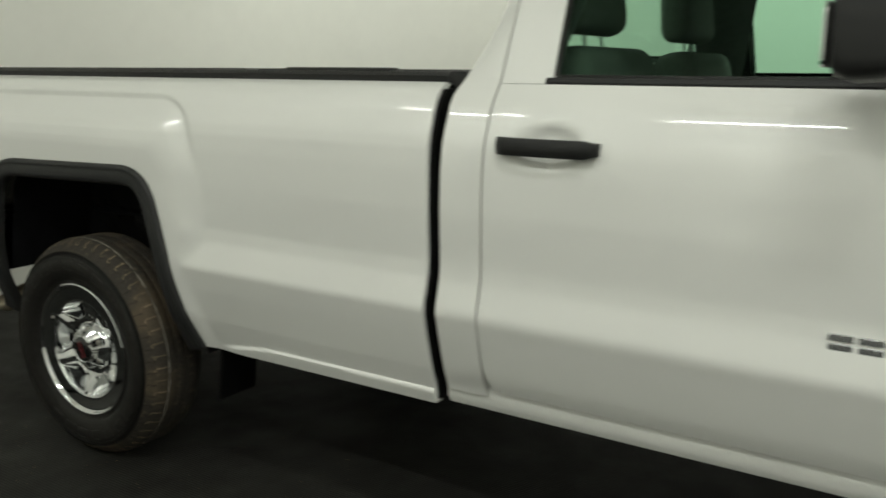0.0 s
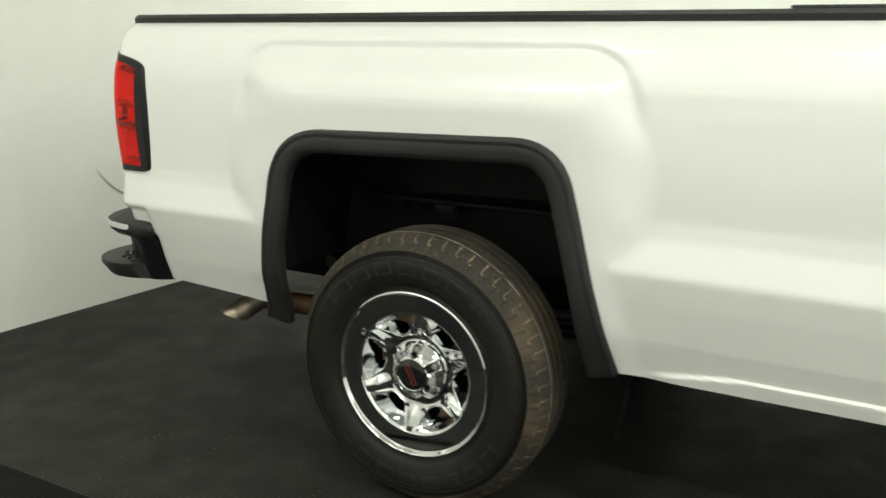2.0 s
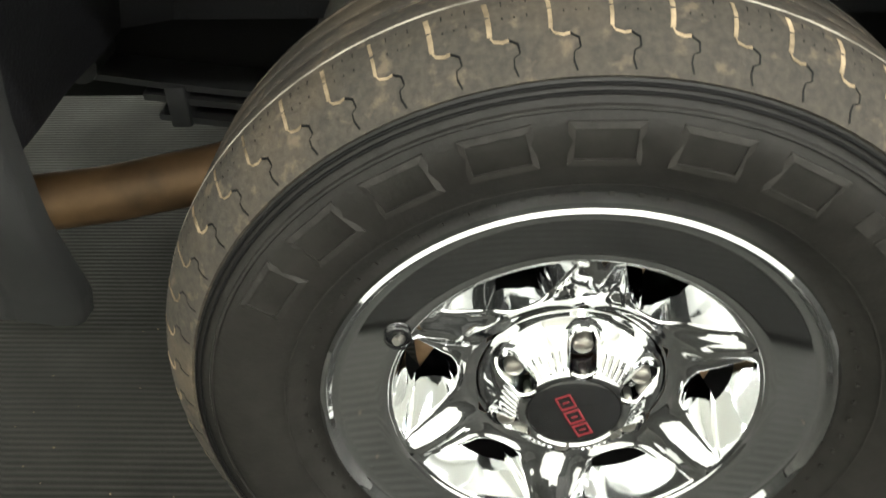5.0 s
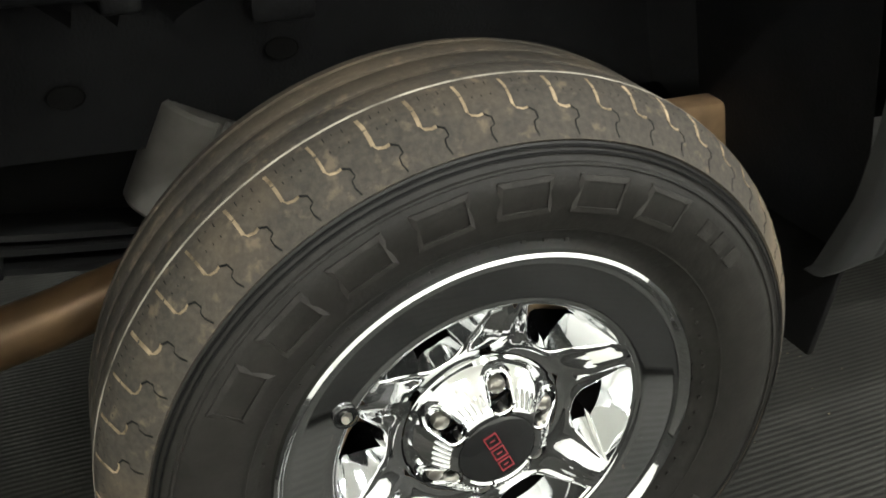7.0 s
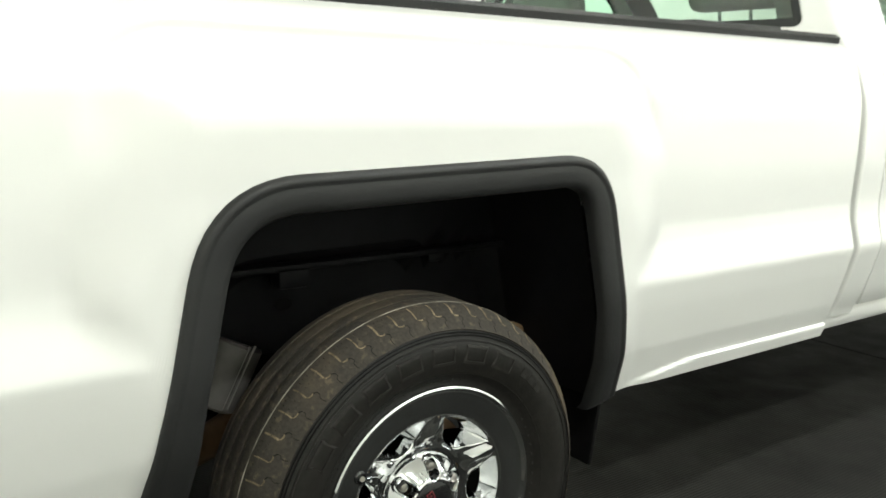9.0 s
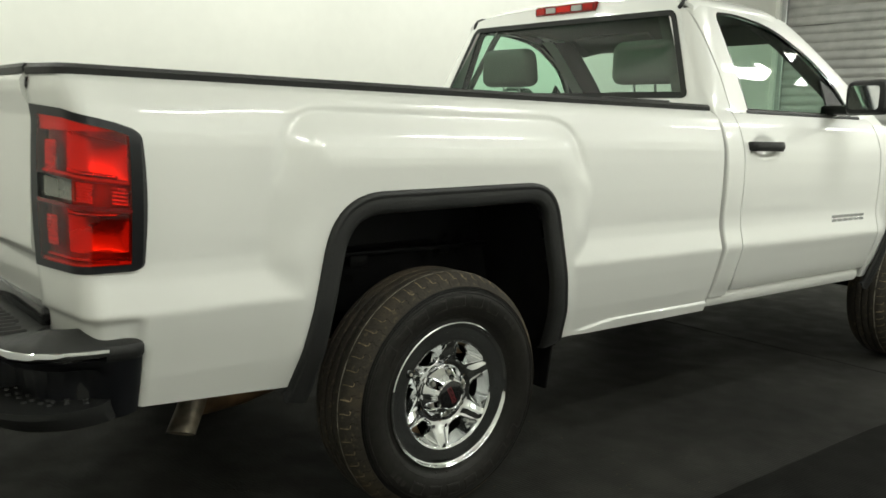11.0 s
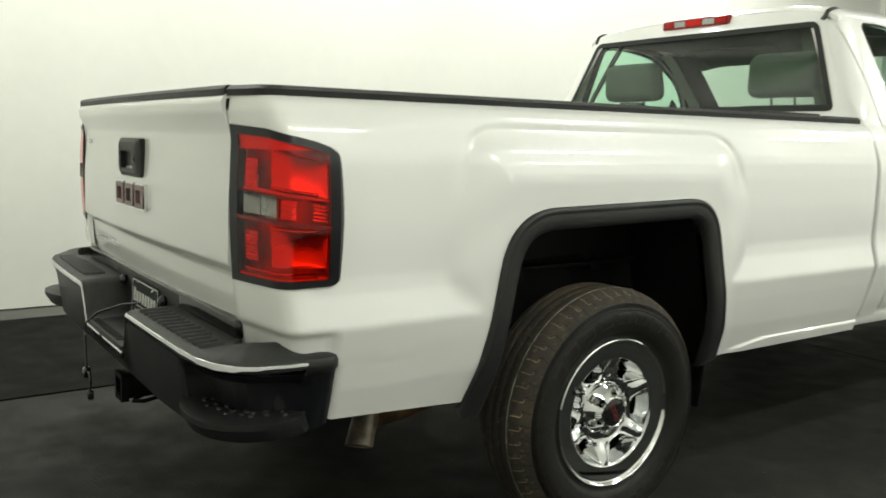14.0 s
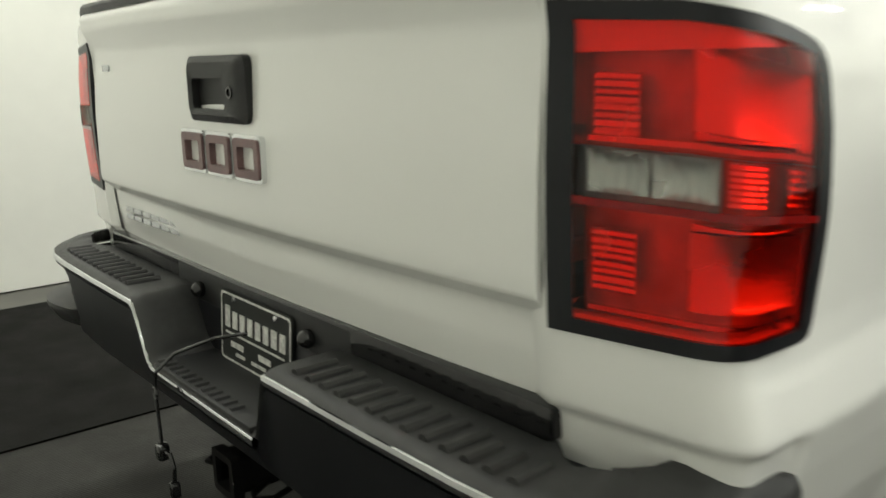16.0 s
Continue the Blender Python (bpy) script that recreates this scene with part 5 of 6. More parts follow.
bm = bmesh.new()
add_prism(bm, rounded_path([(-0.152, -0.076), (0.152, -0.076), (0.152, 0.076), (-0.152, 0.076)], 0.014, 4), -0.002, 0.002, "y")
loose("plate_sheet", bm, DARKTRIM, plate)
bm = bmesh.new()
o = rounded_path([(-0.149, -0.073), (0.149, -0.073), (0.149, 0.073), (-0.149, 0.073)], 0.012, 4)
i = rounded_path([(-0.144, -0.068), (0.144, -0.068), (0.144, 0.068), (-0.144, 0.068)], 0.010, 4)
a = [bm.verts.new((p[0], -0.0032, p[1])) for p in o]
b = [bm.verts.new((p[0], -0.0032, p[1])) for p in i]
for k in range(len(a)):
    bm.faces.new((a[k], a[(k + 1) % len(a)], b[(k + 1) % len(a)], b[k]))
loose("plate_border", bm, PALE, plate, "thin white border")
bm = bmesh.new()
for k in range(8):
    add_box(bm, (-0.117 + k * 0.0335, -0.0034, 0.018 if k else 0.022), (0.022, 0.0015, 0.036 if k else 0.046))
add_box(bm, (0.0, -0.0034, -0.012), (0.25, 0.0015, 0.004))
for x, z, w, h in ((-0.075, -0.034, 0.055, 0.012), (0.045, -0.034, 0.05, 0.012), (-0.06, -0.053, 0.04, 0.007), (0.02, -0.053, 0.06, 0.007)):
    add_box(bm, (x, -0.0034, z), (w, 0.0015, h))
loose("plate_marking", bm, PALE, plate, "pale printed bars")
for x in (-0.09, 0.09):
    bm = bmesh.new()
    bmesh.ops.create_cone(bm, cap_ends=True, segments=8, radius1=0.006, radius2=0.005, depth=0.004, matrix=Matrix.Translation((x, -0.004, 0.062)) @ Euler((radians(90), 0, 0)).to_matrix().to_4x4())
    loose("plate_screw", bm, SILVER, plate)

# hitch receiver
bm = bmesh.new()
HZ = 0.385
for x in (-0.034, 0.034):
    add_box(bm, (x, -1.12, HZ), (0.008, 0.20, 0.072), 0.002)
for z in (HZ - 0.034, HZ + 0.034):
    add_box(bm, (0, -1.12, z), (0.060, 0.20, 0.008), 0.002)
o = rounded_path([(-0.046, HZ - 0.046), (0.046, HZ - 0.046), (0.046, HZ + 0.046), (-0.046, HZ + 0.046)], 0.01, 3)
i = rounded_path([(-0.030, HZ - 0.030), (0.030, HZ - 0.030), (0.030, HZ + 0.030), (-0.030, HZ + 0.030)], 0.003, 3)
rr = [[bm.verts.new((p[0], y, p[1])) for p in q] for q, y in ((o, -1.205), (o, -1.228), (i, -1.228), (i, -1.19))]
for a, b in zip(rr, rr[1:]):
    for k in range(len(a)):
        bm.faces.new((a[k], a[(k + 1) % len(a)], b[(k + 1) % len(a)], b[k]))
bmesh.ops.translate(bm, vec=(0.03, 0, -0.008), verts=bm.verts)
part("hitch_receiver", bm, UNDER, TRUCK, "black square hitch receiver")
for sg in (1, -1):
    bm = bmesh.new()
    add_tube(bm, [(sg * 0.06, -1.14, 0.35), (sg * 0.085, -1.19, 0.345), (sg * 0.11, -1.20, 0.345), (sg * 0.13, -1.17, 0.345), (sg * 0.12, -1.12, 0.35)], 0.007, 8)
    part("chain_loop", bm, UNDER, TRUCK)
bm = bmesh.new()
add_box(bm, (0, -1.06, 0.40), (1.0, 0.06, 0.06), 0.01)
part("hitch_bar", bm, UNDER, TRUCK)

# trailer wiring that hangs from the bumper
bm = bmesh.new()
pts = [(-0.05, -1.135, 0.625), (-0.10, -1.19, 0.615), (-0.14, -1.26, 0.588), (-0.15, -1.297, 0.555), (-0.155, -1.30, 0.51), (-0.15, -1.30, 0.45), (-0.148, -1.30, 0.40)]
add_tube(bm, pts, 0.004, 8)
WIRE = part("trailer_wire", bm, BLACK, TRUCK, "dangling black trailer plug lead")
bm = bmesh.new()
add_box(bm, (-0.148, -1.30, 0.385), (0.030, 0.026, 0.036), 0.008)
part("plug", bm, BLACK, WIRE)
bm = bmesh.new()
add_tube(bm, [(-0.13, -1.30, 0.39), (-0.105, -1.30, 0.395), (-0.09, -1.30, 0.37), (-0.095, -1.30, 0.335)], 0.0045, 8)
add_box(bm, (-0.097, -1.30, 0.32), (0.022, 0.02, 0.034), 0.006)
part("plug_cap", bm, BLACK, WIRE)
bm = bmesh.new()
add_tube(bm, [(-0.15 + 0.012 * math.cos(a), -1.302, 0.512 + 0.012 * math.sin(a)) for a in lin(0, 6.0, 12)], 0.003, 6)
part("wire_tie", bm, BLACK, WIRE)
for ob in (WIRE,):
    ob.location = (0.055, 0.0, 0.02)

# ---- cab ----
def cab_w(z):
    return soft([(0.46, 0.985), (0.50, 0.990), (0.545, 0.995), (0.60, 1.012), (0.70, 1.035), (0.742, 1.0465), (0.752, 1.0468), (0.765, 1.0435), (0.83, 1.0265), (0.87, 1.0235), (1.00, 1.028), (1.10, 1.025),
                 (1.18, 1.015), (1.25, 0.997), (1.295, 0.972), (1.31, 0.960), (1.47, 0.892), (1.55, 0.854), (1.70, 0.782), (1.745, 0.758), (1.78, 0.732)], z, 0.008)


def cab_rear(z):
    return interp(z, [(0.46, 1.450), (1.28, 1.450), (1.36, 1.472), (1.76, 1.565), (1.84, 1.60)])


def cab_side_point(y, z):
    yr = cab_rear(z)
    d = (y - yr) / 0.10
    x = cab_w(z)
    if d < 1 and z > 1.28:
        k = smooth01((z - 1.26) / 0.2)
        x -= k * 0.085 * (1 - math.sqrt(max(0.0, 1 - (1 - max(d, 0)) ** 2)))
    return Vector((x, y, z))


def mirror_bm(bm, sign):
    if sign < 0:
        bmesh.ops.scale(bm, vec=(-1, 1, 1), verts=bm.verts)
    return bm


def inward(sign=1):
    return lambda c: Vector((-0.025 * (1 if c.x > 0 else -1), 0, 0))


WIN = rounded_path([(1.705, 1.315), (1.690, 1.748), (1.86, 1.755), (2.14, 1.722), (2.42, 1.590), (2.565, 1.460), (2.645, 1.315)], [0.015, 0.05, 0.08, 0.12, 0.1, 0.1, 0.03], 8)
WIN = densify(WIN, 0.03)
DOOR_Y0, DOOR_Y1 = 1.575, 2.80


def window_ring(poly, outer, fn, rings=5):
    """A frame between an inner opening and an outer outline with the same number of points."""
    bm = bmesh.new()
    rows = []
    for r in range(rings):
        t = r / (rings - 1)
        rows.append([bm.verts.new(fn(p[0] + (q[0] - p[0]) * t, p[1] + (q[1] - p[1]) * t)) for p, q in zip(poly, outer)])
    for a, b in zip(rows, rows[1:]):
        for k in range(len(a)):
            bm.faces.new((a[k], a[(k + 1) % len(a)], b[(k + 1) % len(a)], b[k]))
    return bm


def grow(poly, d):
    out = []
    n = len(poly)
    for i in range(n):
        a, b = Vector(poly[i - 1]), Vector(poly[(i + 1) % n])
        t = (b - a)
        if t.length < 1e-9:
            out.append(Vector(poly[i]))
            continue
        t.normalize()
        out.append(Vector(poly[i]) + Vector((-t.y, t.x)) * d)
    return out


for sg in (1, -1):
    # rear corner of the cab, from sill to roof
    bm = bmesh.new()
    rows = []
    for z in lin(0.53, 1.768, 90):
        y0 = cab_rear(z)
        rows.append([bm.verts.new(cab_side_point(y0 + (1.569 - y0) * t, z) - Vector((0.008 * (1 - min(1.0, t / 0.08)) ** 2, 0, 0))) for t in [0.0, 0.02, 0.04, 0.06, 0.08] + lin(0.1, 1, 26)])
    for a, b in zip(rows, rows[1:]):
        for k in range(30):
            bm.faces.new((a[k], a[k + 1], b[k + 1], b[k]))
    skirt(bm, lambda c: Vector((-0.055, 0, 0)))
    part("cab_corner", mirror_bm(bm, sg), PAINT, TRUCK, "white cab corner pillar", angle=50)
    # door, lower skin
    bm = bmesh.new()

    def door(y, z):
        p = cab_side_point(y, z)
        # cup behind the handle
        p.x -= 0.020 * (1 - smooth01((math.hypot((y - 1.733) / 0.095, (z - 1.168) / 0.050) - 0.45) / 0.6))
        return p
    zs = lin(0.552, 1.305, 62)
    rows = []
    for z in zs:
        cut = 0.015 * (1 - smooth01((z - 0.552) / 0.10)) ** 2
        rows.append([bm.verts.new(door(DOOR_Y0 + cut + (DOOR_Y1 - DOOR_Y0 - cut) * t, z)) for t in lin(0, 1, 70)])
    for a, b in zip(rows, rows[1:]):
        for k in range(69):
            bm.faces.new((a[k], a[k + 1], b[k + 1], b[k]))
    skirt(bm, lambda c: Vector((-0.03, 0, 0)))
    DOOR = part("cab_door", mirror_bm(bm, sg), PAINT, TRUCK, "white cab door with a black pull handle", angle=50)
    # door, window frame
    outer = []
    for p in WIN:
        c = Vector((2.05, 1.5))
        if p[1] < 1.33:
            q = Vector((interp(p[0], [(1.70, 1.575), (1.725, 1.58), (2.62, 2.79)]), 1.306))
        elif p[0] < 1.86 and p[1] > 1.735:
            q = Vector((interp(p[0], [(1.69, 1.575), (1.86, 1.86)]), 1.768))
        elif p[0] < 1.76:
            q = Vector((1.575, min(1.768, 1.306 + (p[1] - 1.315) * 1.08)))
        else:
            lift = 0.032 + 0.012 * (p[0] - 1.8)
            q = Vector((p[0] + 0.05 * smooth01((p[0] - 1.9) / 0.6), min(1.768, p[1] + lift)))
        outer.append(q)
    bm = window_ring(WIN, outer, cab_side_point, 12)
    skirt(bm, lambda c: Vector((-0.025, 0, 0)))
    part("door_frame", mirror_bm(bm, sg), PAINT, DOOR, "white window frame", angle=50)
    # rubber round the glass, and belt strip
    seal = grow(WIN, 0.012)
    if sum((Vector(s) - Vector((2.05, 1.5))).length for s in seal) > sum((Vector(s) - Vector((2.05, 1.5))).length for s in WIN):
        seal = grow(WIN, -0.012)
    bm = window_ring(seal, WIN, lambda y, z: cab_side_point(y, z) + Vector((-0.004, 0, 0)), 2)
    skirt(bm, lambda c: Vector((-0.015, 0, 0)))
    part("window_seal", mirror_bm(bm, sg), BLACK, DOOR, "black rubber window seal")
    bm = bmesh.new()
    add_grid(bm, lambda y, k: Vector((cab_w(1.315) + (0.004, 0.008, 0.002, -0.012)[k], y, 1.302 + (0.0, 0.008, 0.018, 0.020)[k])), lin(1.69, 2.70, 30), range(4))
    skirt(bm, lambda c: Vector((-0.01, 0, 0)))
    part("belt_strip", mirror_bm(bm, sg), PLASTIC, DOOR, "black belt strip")
    bm = bmesh.new()
    vs = [bm.verts.new(cab_side_point(p[0], p[1]) + Vector((-0.012, 0, 0))) for p in WIN]
    bm.faces.new(vs)
    g = part("door_glass", mirror_bm(bm, sg), GLASS, DOOR, "green-tinted side glass", smooth=False)
    # triangle in front of the glass for the mirror
    bm = bmesh.new()
    vs = [bm.verts.new(cab_side_point(y, z) + Vector((-0.005, 0, 0))) for y, z in ((2.42, 1.317), (2.63, 1.317), (2.53, 1.434), (2.44, 1.49))]
    bm.faces.new(vs)
    skirt(bm, lambda c: Vector((-0.01, 0, 0)))
    part("mirror_sail", mirror_bm(bm, sg), PLASTIC, DOOR, "black mirror base triangle")
    # handle
    bm = bmesh.new()
    hw = cab_w(1.165)
    prof = [(1.607, 0.006), (1.615, 0.024), (1.635, 0.034), (1.685, 0.038), (1.735, 0.040), (1.79, 0.038), (1.832, 0.034), (1.853, 0.024), (1.859, 0.006)]
    rows = []
    for y, o in prof:
        h = 0.020 if 1.612 < y < 1.85 else 0.014
        rows.append([bm.verts.new((hw + o + dx, y, 1.168 + dz)) for dx, dz in ((-0.016, -h), (-0.004, -h), (0.0, -h * 0.5), (0.001, h * 0.3), (-0.004, h), (-0.016, h))])
    for a, b in zip(rows, rows[1:]):
        for k in range(6):
            bm.faces.new((a[k], a[(k + 1) % 6], b[(k + 1) % 6], b[k]))
    bm.faces.new(rows[0])
    bm.faces.new(list(reversed(rows[-1])))
    for y in (1.625, 1.841):
        add_box(bm, (hw + 0.004, y, 1.168), (0.035, 0.03, 0.03), 0.006)
    part("door_handle", mirror_bm(bm, sg), PLASTIC, DOOR, "black plastic door handle", angle=50)
    # badge
    bm = bmesh.new()
    bar_badge(bm, (cab_w(0.83) + 0.002, 2.37, 0.83), (0, 1, 0), (0, 0, 1), (1, 0, 0), 6, 0.044, 0.036)
    part("door_badge", mirror_bm(bm, sg), SILVER, DOOR, "raised silver badge bars", smooth=False)
    # sill
    bm = bmesh.new()
    add_grid(bm, lambda y, k: Vector((1.006 - (0.006, 0.0, 0.0, 0.012, 0.07)[k], y, 0.548 - (0, 0.012, 0.04, 0.062, 0.07)[k])), lin(1.450, 2.78, 20), range(5))
    skirt(bm, lambda c: Vector((-0.03, 0, 0)))
    part("sill", mirror_bm(bm, sg), PAINT, TRUCK, "white sill panel")
    # front fender
    FA = [(p[0] + FRONT_Y, p[1] - 0.03) for p in ARCH]
    bm = bmesh.new()
    ss = lin(2.808, 2.86, 6) + [p[0] for p in FA if p[1] > 0.48 and 2.86 < p[0] < 3.9] + lin(3.93, 4.30, 16)
    ss = sorted(set(round(s, 4) for s in ss))
    cols = []
    for s in ss:
        zb = 0.50
        az = arch_z(s, FA) if FRONT_Y - 0.533 < s < FRONT_Y + 0.543 else None
        zb = max(zb, az) if az else zb
        zt = interp(s, [(2.8, 1.285), (3.4, 1.27), (4.3, 1.18)])
        col = []
        for k in range(40):
            z = zb + (zt - zb) * k / 39
            bl = smooth01((inside_distance((s - FRONT_Y) * 1.16, z + 0.02, BLISTER) + 0.01) / 0.05)
            x = cab_w(z) * (1 - bl) + (soft(FLARE, z + 0.03)) * bl
            x -= 0.02 * smooth01((s - 3.8) / 0.5)
            col.append(bm.verts.new((x, s, z)))
        cols.append(col)
    for a, b in zip(cols, cols[1:]):
        for k in range(39):
            bm.faces.new((a[k], b[k], b[k + 1], a[k + 1]))
    skirt(bm, lambda c: Vector((-0.03, 0, 0)))
    part("front_fender", mirror_bm(bm, sg), PAINT, TRUCK, "white front fender", angle=50)
    make_arch_trim(sg, FRONT_Y, lambda y, z: soft(FLARE, z + 0.03))
    # door mirror
    bm = bmesh.new()
    secs = [(2.32, 0.060, 0.048), (2.335, 0.088, 0.074), (2.36, 0.096, 0.084), (2.41, 0.090, 0.080), (2.46, 0.072, 0.062), (2.485, 0.04, 0.033)]
    rows = []
    for y, hx, hz in secs:
        o = rounded_path([(1.17 - hx, 1.40 - hz), (1.17 + hx, 1.40 - hz * 0.9), (1.17 + hx, 1.40 + hz), (1.17 - hx, 1.40 + hz * 0.92)], 0.035, 4)
        rows.append([bm.verts.new((p[0], y, p[1])) for p in o])
    for a, b in zip(rows, rows[1:]):
        for k in range(len(a)):
            bm.faces.new((a[k], a[(k + 1) % len(a)], b[(k + 1) % len(a)], b[k]))
    bm.faces.new(rows[0])
    bm.faces.new(list(reversed(rows[-1])))
    add_box(bm, (1.03, 2.44, 1.345), (0.22, 0.07, 0.045), 0.015)
    mroot = part("side_mirror", mirror_bm(bm, sg), PLASTIC, TRUCK, "black plastic door mirror")
    bm = bmesh.new()
    add_prism(bm, rounded_path([(1.102, 1.345), (1.242, 1.345), (1.242, 1.452), (1.102, 1.452)], 0.02, 4), 2.314, 2.319, "y")
    part("mirror_glass", mirror_bm(bm, sg), CHROME, mroot, "mirror glass", smooth=False)

# back wall of the cab below the window, and rear window
RW_T, RW_B = 1.752, 1.362


def roof_edge_z(x):
    """Height of the roof's rear edge at x."""
    c = min(1.0, abs(x) / 0.745) ** (1 / 0.72)
    s = math.sqrt(max(0.0, 1 - c * c))
    return 1.762 + 0.087 * s ** 0.8 - 0.026 * s ** 0.3


def rear_pt(x, z):
    return Vector((x, cab_rear(z) - 0.012 * (1 - (x / 0.8) ** 2), z))


hole = rounded_path([(-0.825, RW_B), (0.825, RW_B), (0.668, RW_T), (-0.668, RW_T)], 0.04, 8)
hole = densify(hole, 0.04)
outer = []
for p in hole:
    w = cab_w(p[1]) - 0.085
    t = (p[1] - RW_B) / (RW_T - RW_B)
    z = 1.300 if t < 0.12 else (roof_edge_z(p[0] * 1.03) if t > 0.9 else p[1])
    wz = cab_side_point(cab_rear(min(z, 1.768)), min(z, 1.768)).x
    edge = abs(p[0]) / (0.825 + (0.668 - 0.825) * t)
    outer.append(Vector(((1 if p[0] > 0 else -1) * wz * min(1.0, edge), z)))
bm = window_ring(hole, outer, rear_pt, 4)
skirt(bm, lambda c: Vector((0, 0.03, 0)))
part("rear_window_frame", bm, PAINT, TRUCK, "white cab back panel round the window", angle=50)
band = grow(hole, 0.026)
if sum(abs(p[0]) for p in band) > sum(abs(p[0]) for p in hole):
    band = grow(hole, -0.026)
bm = window_ring(band, hole, lambda x, z: rear_pt(x, z) + Vector((0, -0.003, 0)), 2)
part("window_band", bm, DARKTRIM, TRUCK, "black painted border of the rear glass")
bm = bmesh.new()
bm.faces.new([bm.verts.new(rear_pt(p[0], p[1]) + Vector((0, 0.004, 0))) for p in hole])
part("rear_glass", bm, REARGLASS, TRUCK, "green-tinted rear window", smooth=False)
# cab back wall: its dark colour stands in for shade in the bed gap
bm = bmesh.new()
add_box(bm, (0, 1.475, 0.91), (1.86, 0.03, 0.74), 0.006)
part("cab_back", bm, DARKTRIM, TRUCK, "cab back wall coloured dark for the gap's shade")


# roof
def roof_pt(a, y):
    t = math.pi * a
    w, h = 0.745, 0.085 + 0.02 * math.sin(math.pi * max(0, min(1, (y - 1.55) / 0.9)))
    c, s = math.cos(t), math.sin(t)
    x = w * (abs(c) ** 0.72) * (1 if c >= 0 else -1)
    z = 1.762 + h * (s ** 0.8 if s > 1e-6 else 0)
    dip = smooth01((1.64 - y) / 0.08) * 0.028 + smooth01((y - 2.18) / 0.2) * 0.05
    return Vector((x, y, z - dip * (s ** 0.3 if s > 0 else 0)))


bm = bmesh.new()
add_grid(bm, roof_pt, lin(0, 1, 41), [1.580, 1.585, 1.592, 1.605] + lin(1.63, 2.34, 16))
skirt(bm, lambda c: Vector((0, 0, -0.02)))
part("roof", bm, PAINT, TRUCK, "white cab roof", angle=50)
for sg in (1, -1):
    bm = bmesh.new()
    add_tube(bm, [roof_pt(0.5 - sg * 0.355, y) + Vector((0, 0, 0.000)) for y in lin(1.584, 1.66, 5)], [0.011, 0.011, 0.010, 0.008, 0.004], 8)
    add_tube(bm, [roof_pt(0.5 - sg * 0.355, 1.584), roof_pt(0.5 - sg * 0.355, 1.582) + Vector((0, -0.012, -0.018)), Vector((sg * 0.682, 1.562, 1.755))], 0.010, 8)
    part("roof_seam", bm, PLASTIC, TRUCK, "black roof drip strip")
# third brake light
bm = bmesh.new()
add_grid(bm, lambda x, k: Vector((x, 1.566 - (0.0, 0.010, 0.012, 0.0)[k] - 0.006 * (1 - (x / 0.2) ** 2), 1.782 + (0, 0.006, 0.036, 0.046)[k])), lin(-0.20, 0.20, 20), range(4))
skirt(bm, lambda c: Vector((0, 0.03, 0)))
high = part("high_brake_light", bm, DEEPRED, TRUCK, "red and clear high brake light")
for x0, x1, m in ((-0.185, -0.13, RED), (-0.12, -0.055, WHITELENS), (-0.045, 0.045, BRIGHTRED), (0.055, 0.12, WHITELENS), (0.13, 0.185, RED)):
    bm = bmesh.new()
    add_grid(bm, lambda x, k: Vector((x, 1.562 - (0.010, 0.012)[k] - 0.006 * (1 - (x / 0.2) ** 2), 1.791 + (0, 0.026)[k])), lin(x0, x1, 6), range(2))
    skirt(bm, lambda c: Vector((0, 0.006, 0)))
    part("lamp_cell", bm, m, high)

# dark lining inside the window frames and pillars
for sg in (1, -1):
    bm = window_ring(WIN, [Vector((p[0] + (0.05 if p[0] > 2.05 else -0.05) * (0.4 if abs(p[0] - 2.05) < 0.3 else 1), p[1] + (0.03 if p[1] > 1.4 else -0.02))) for p in WIN], lambda y, z: cab_side_point(y, z) + Vector((-0.036, 0, 0)), 3)
    part("frame_lining", mirror_bm(bm, sg), DARKTRIM, TRUCK, "dark lining round the side window")
    bm = bmesh.new()
    rows = []
    for t in lin(0, 1, 10):
        y, z, x = 2.30 + 0.72 * t, 1.775 - 0.49 * t ** 1.15, 0.745 + 0.21 * t
        rows.append([bm.verts.new((sg * (x - a), y + b, z + c)) for a, b, c in ((0.012, -0.095, -0.030), (0.07, -0.09, -0.045), (0.145, -0.035, -0.042))])
    for a, b in zip(rows, rows[1:]):
        for k in range(2):
            bm.faces.new((a[k], a[k + 1], b[k + 1], b[k]))
    part("pillar_lining", bm, DARKTRIM, TRUCK, "dark lining of the windshield pillar")

# windshield, pillars, hood and nose
for sg in (1, -1):
    bm = bmesh.new()
    prev = None
    rows = []
    for t in lin(0, 1, 14):
        y = 2.30 + (3.02 - 2.30) * t
        z = 1.775 - 0.49 * t ** 1.15
        x = 0.745 + (0.965 - 0.745) * t
        rows.append([bm.verts.new(p) for p in ((sg * (x - 0.004), y - 0.15, z - 0.045), (sg * (x + 0.006), y - 0.05, z + 0.0), (sg * (x - 0.05), y + 0.01, z + 0.012), (sg * (x - 0.07), y - 0.03, z - 0.03))])
    for a, b in zip(rows, rows[1:]):
        for k in range(4):
            bm.faces.new((a[k], a[(k + 1) % 4], b[(k + 1) % 4], b[k]))
    part("windshield_pillar", bm, PAINT, TRUCK, "white windshield pillar", angle=60)
bm = bmesh.new()
add_grid(bm, lambda u, t: Vector((u * (0.70 + 0.19 * t), 2.31 + 0.72 * t + 0.08 * (1 - u * u), 1.79 - 0.49 * t ** 1.15)), lin(-1, 1, 17), lin(0, 1, 9))
part("windshield", bm, CLEAR, TRUCK, "clear windshield")
bm = bmesh.new()


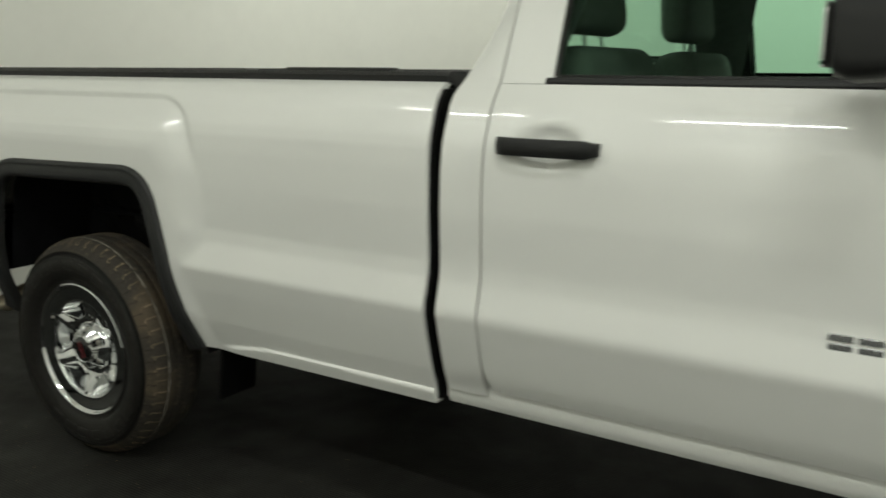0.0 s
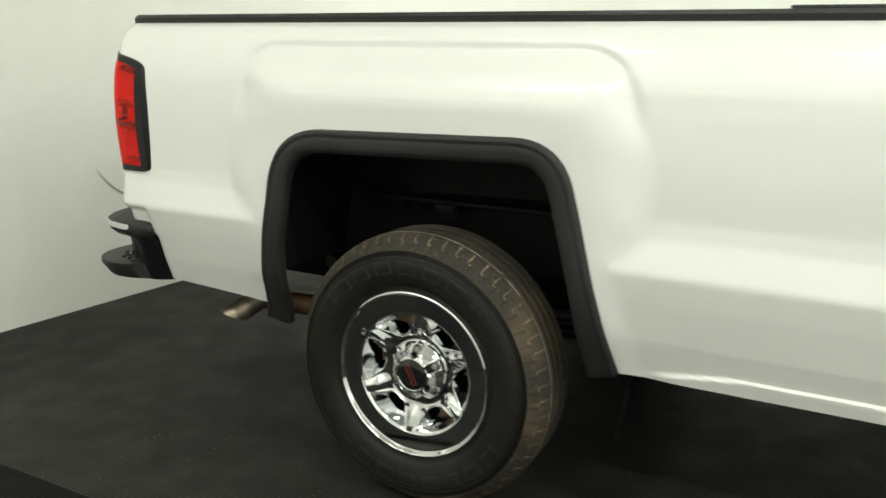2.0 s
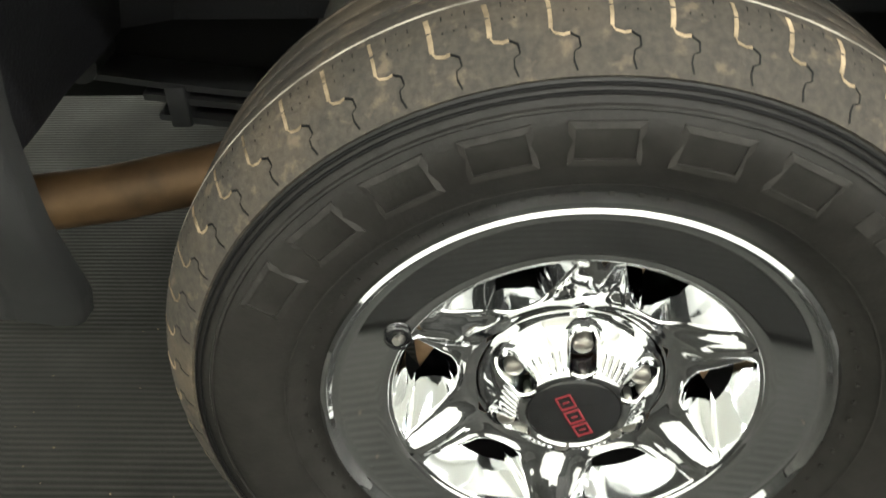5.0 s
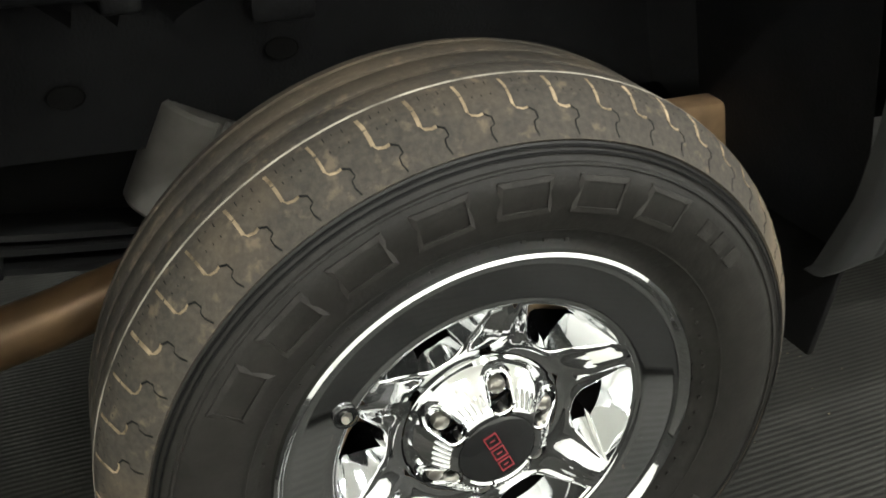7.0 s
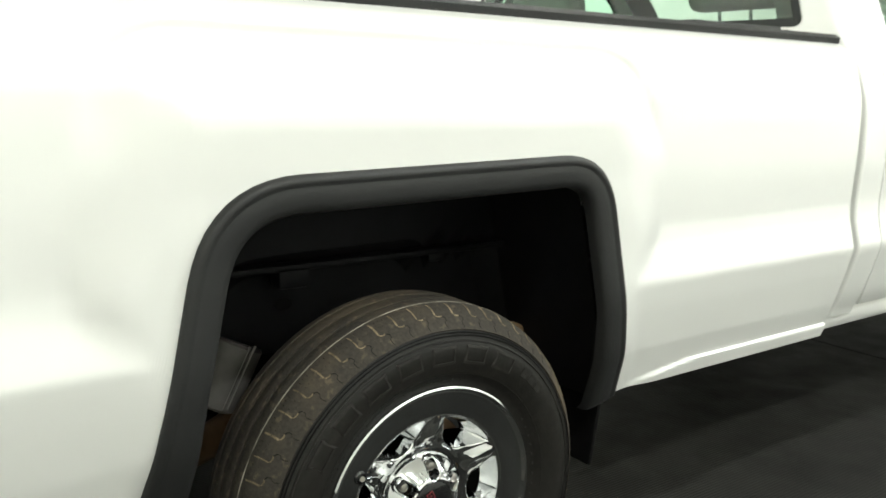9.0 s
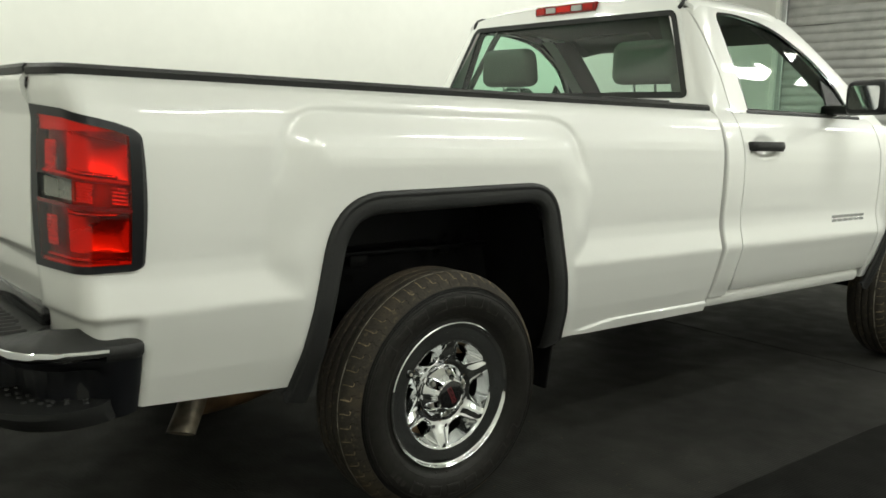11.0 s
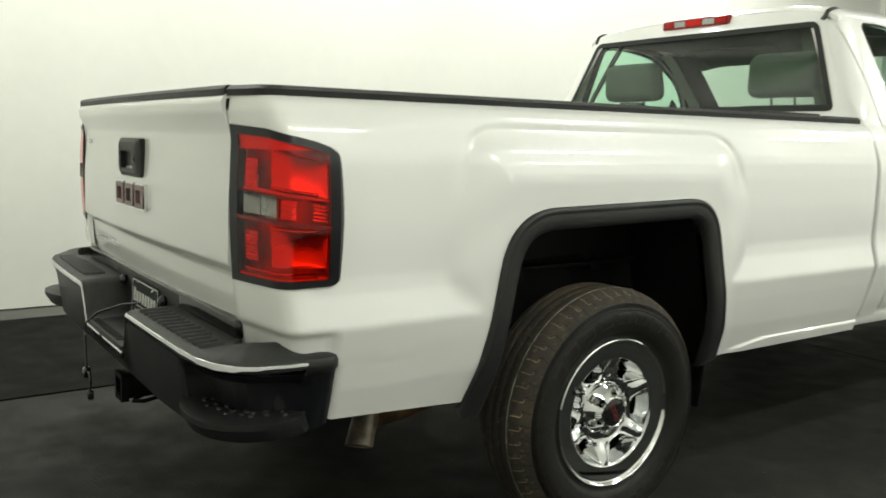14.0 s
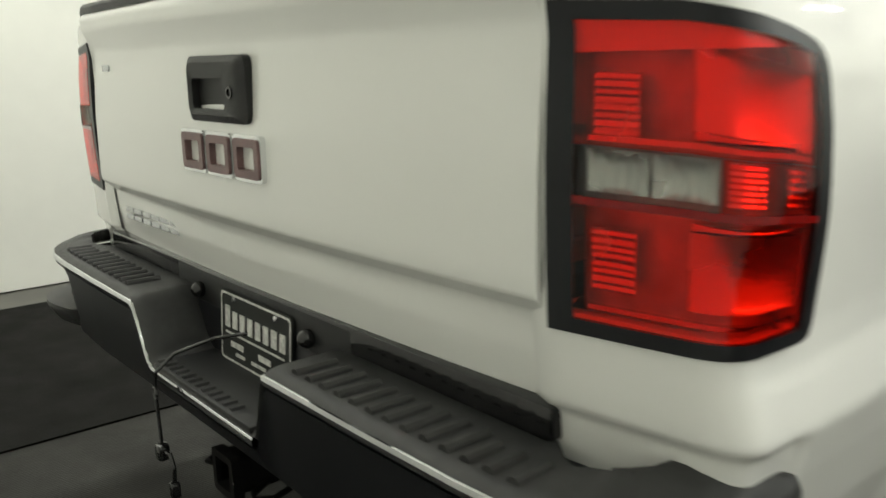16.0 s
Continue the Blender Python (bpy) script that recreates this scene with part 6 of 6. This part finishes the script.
def hood_pt(u, y):
    t = (y - 2.98) / 1.4
    w = 0.93 - 0.08 * t
    z = 1.285 - 0.05 * t - 0.09 * smooth01((t - 0.8) / 0.25) + 0.055 * (1 - abs(u) ** 3) + 0.02 * math.exp(-((abs(u) - 0.55) / 0.12) ** 2)
    return Vector((u * w, y, z))


add_grid(bm, hood_pt, lin(-1, 1, 31), lin(2.90, 4.40, 24))
skirt(bm, lambda c: Vector((0, 0, -0.03)))
part("hood", bm, PAINT, TRUCK, "white hood", angle=50)
bm = bmesh.new()
add_box(bm, (0, 4.36, 0.92), (1.86, 0.14, 0.52), 0.05, seg=3)
add_box(bm, (0, 4.44, 0.58), (1.92, 0.16, 0.22), 0.05, seg=3)
part("front_fascia", bm, PAINT, TRUCK, "white front end")
bm = bmesh.new()
add_box(bm, (0, 4.44, 0.95), (1.05, 0.06, 0.34), 0.02)
part("grille", bm, PLASTIC, TRUCK, "black grille")
for sg in (1, -1):
    bm = bmesh.new()
    add_box(bm, (sg * 0.75, 4.42, 1.0), (0.34, 0.08, 0.22), 0.02)
    part("headlight", bm, WHITELENS, TRUCK, "clear headlight")

# ---- cab interior ----
bm = bmesh.new()
add_box(bm, (0, 2.98, 1.18), (1.72, 0.42, 0.24), 0.06, seg=3)
part("dashboard", bm, DARKTRIM, TRUCK, "dark dashboard")
bm = bmesh.new()
add_box(bm, (0, 2.2, 0.66), (1.8, 1.4, 0.05), 0.01)
for sg in (1, -1):
    add_box(bm, (sg * 0.97, 2.2, 0.95), (0.03, 1.15, 0.62), 0.01)
add_box(bm, (0, 1.51, 1.0), (1.8, 0.03, 0.66), 0.01)
part("cab_lining", bm, DARKTRIM, TRUCK, "dark cab lining")
bm = bmesh.new()
add_grid(bm, lambda u, y: Vector((u * 0.71, y, 1.755 + 0.055 * (1 - u * u) - 0.11 * smooth01((y - 2.2) / 0.4))), lin(-1, 1, 15), lin(1.58, 2.50, 12))
part("headliner", bm, GREY, TRUCK, "grey headliner")
for sg in (1, -1):
    # inner side of the rear pillar
    bm = bmesh.new()
    rows = []
    for z in lin(1.30, 1.76, 8):
        rows.append([bm.verts.new((sg * (cab_w(z) - 0.045 - d), cab_rear(z) + y, z - 0.01)) for y, d in ((0.045, 0.19), (0.06, 0.155), (0.11, 0.125), (0.17, 0.08), (0.21, 0.02))])
    for a, b in zip(rows, rows[1:]):
        for k in range(4):
            bm.faces.new((a[k], a[k + 1], b[k + 1], b[k]))
    part("pillar_trim", bm, GREY, TRUCK, "grey pillar trim")


def cushion(cx, cy, cz, sx, sy, sz, bev, mat, name, tilt=0.0, label=""):
    b = bmesh.new()
    add_box(b, (0, 0, 0), (sx, sy, sz), bev, None, 4)
    for v in b.verts:
        v.co.x *= 1 - 0.12 * (v.co.z / sz)
    bmesh.ops.rotate(b, matrix=Euler((radians(tilt), 0, 0)).to_matrix(), verts=b.verts)
    bmesh.ops.translate(b, vec=(cx, cy, cz), verts=b.verts)
    return part(name, b, mat, TRUCK, label)


for x in (-0.42, 0.42):
    cushion(x * 1.05 + 0.04, 1.655, 1.09, 0.56, 0.16, 0.62, 0.06, GREY, "seat_back", 8, "grey cloth seat back")
    cushion(x * 1.10 + 0.05, 1.585, 1.53, 0.37, 0.11, 0.20, 0.05, GREY, "headrest", 6, "grey cloth headrest")
    cushion(x, 2.15, 0.86, 0.54, 0.55, 0.18, 0.06, GREY, "seat_cushion", 0, "grey cloth seat cushion")
    bm = bmesh.new()
    for d in (-0.06, 0.06):
        add_tube(bm, [(x * 1.07 + 0.045 + d, 1.605, 1.38), (x * 1.07 + 0.045 + d, 1.59, 1.46)], 0.006, 8)
    part("headrest_post", bm, SILVER, TRUCK)
cushion(0.02, 1.665, 1.06, 0.28, 0.15, 0.52, 0.05, GREY, "middle_seat", 10, "grey cloth middle seat back")
# steering wheel, on the left-hand seat
bm = bmesh.new()
c, rot = Vector((-0.42, 2.66, 1.19)), Euler((radians(-25), 0, 0)).to_matrix()
add_tube(bm, [c + rot @ Vector((0.19 * math.cos(a), 0, 0.19 * math.sin(a))) for a in lin(0, 2 * math.pi, 30)], 0.014, 8)
add_tube(bm, [c + rot @ Vector((-0.18, 0, 0)), c + rot @ Vector((0.18, 0, 0))], 0.018, 8)
add_tube(bm, [c + rot @ Vector((0, 0, 0)), c + rot @ Vector((0, 0.15, -0.03))], 0.04, 10)
part("steering_wheel", bm, DARKTRIM, TRUCK, "dark steering wheel")
for sg in (1, -1):
    bm = bmesh.new()
    add_box(bm, (sg * 0.335, 2.375, 1.722), (0.56, 0.19, 0.018), 0.007, Euler((radians(-24), 0, 0)).to_matrix().to_4x4())
    part("sun_visor", bm, GREY, TRUCK, "grey sun visor folded up")
bm = bmesh.new()
add_box(bm, (0, 2.42, 1.66), (0.24, 0.03, 0.07), 0.012)
part("rear_view_mirror", bm, DARKTRIM, TRUCK)
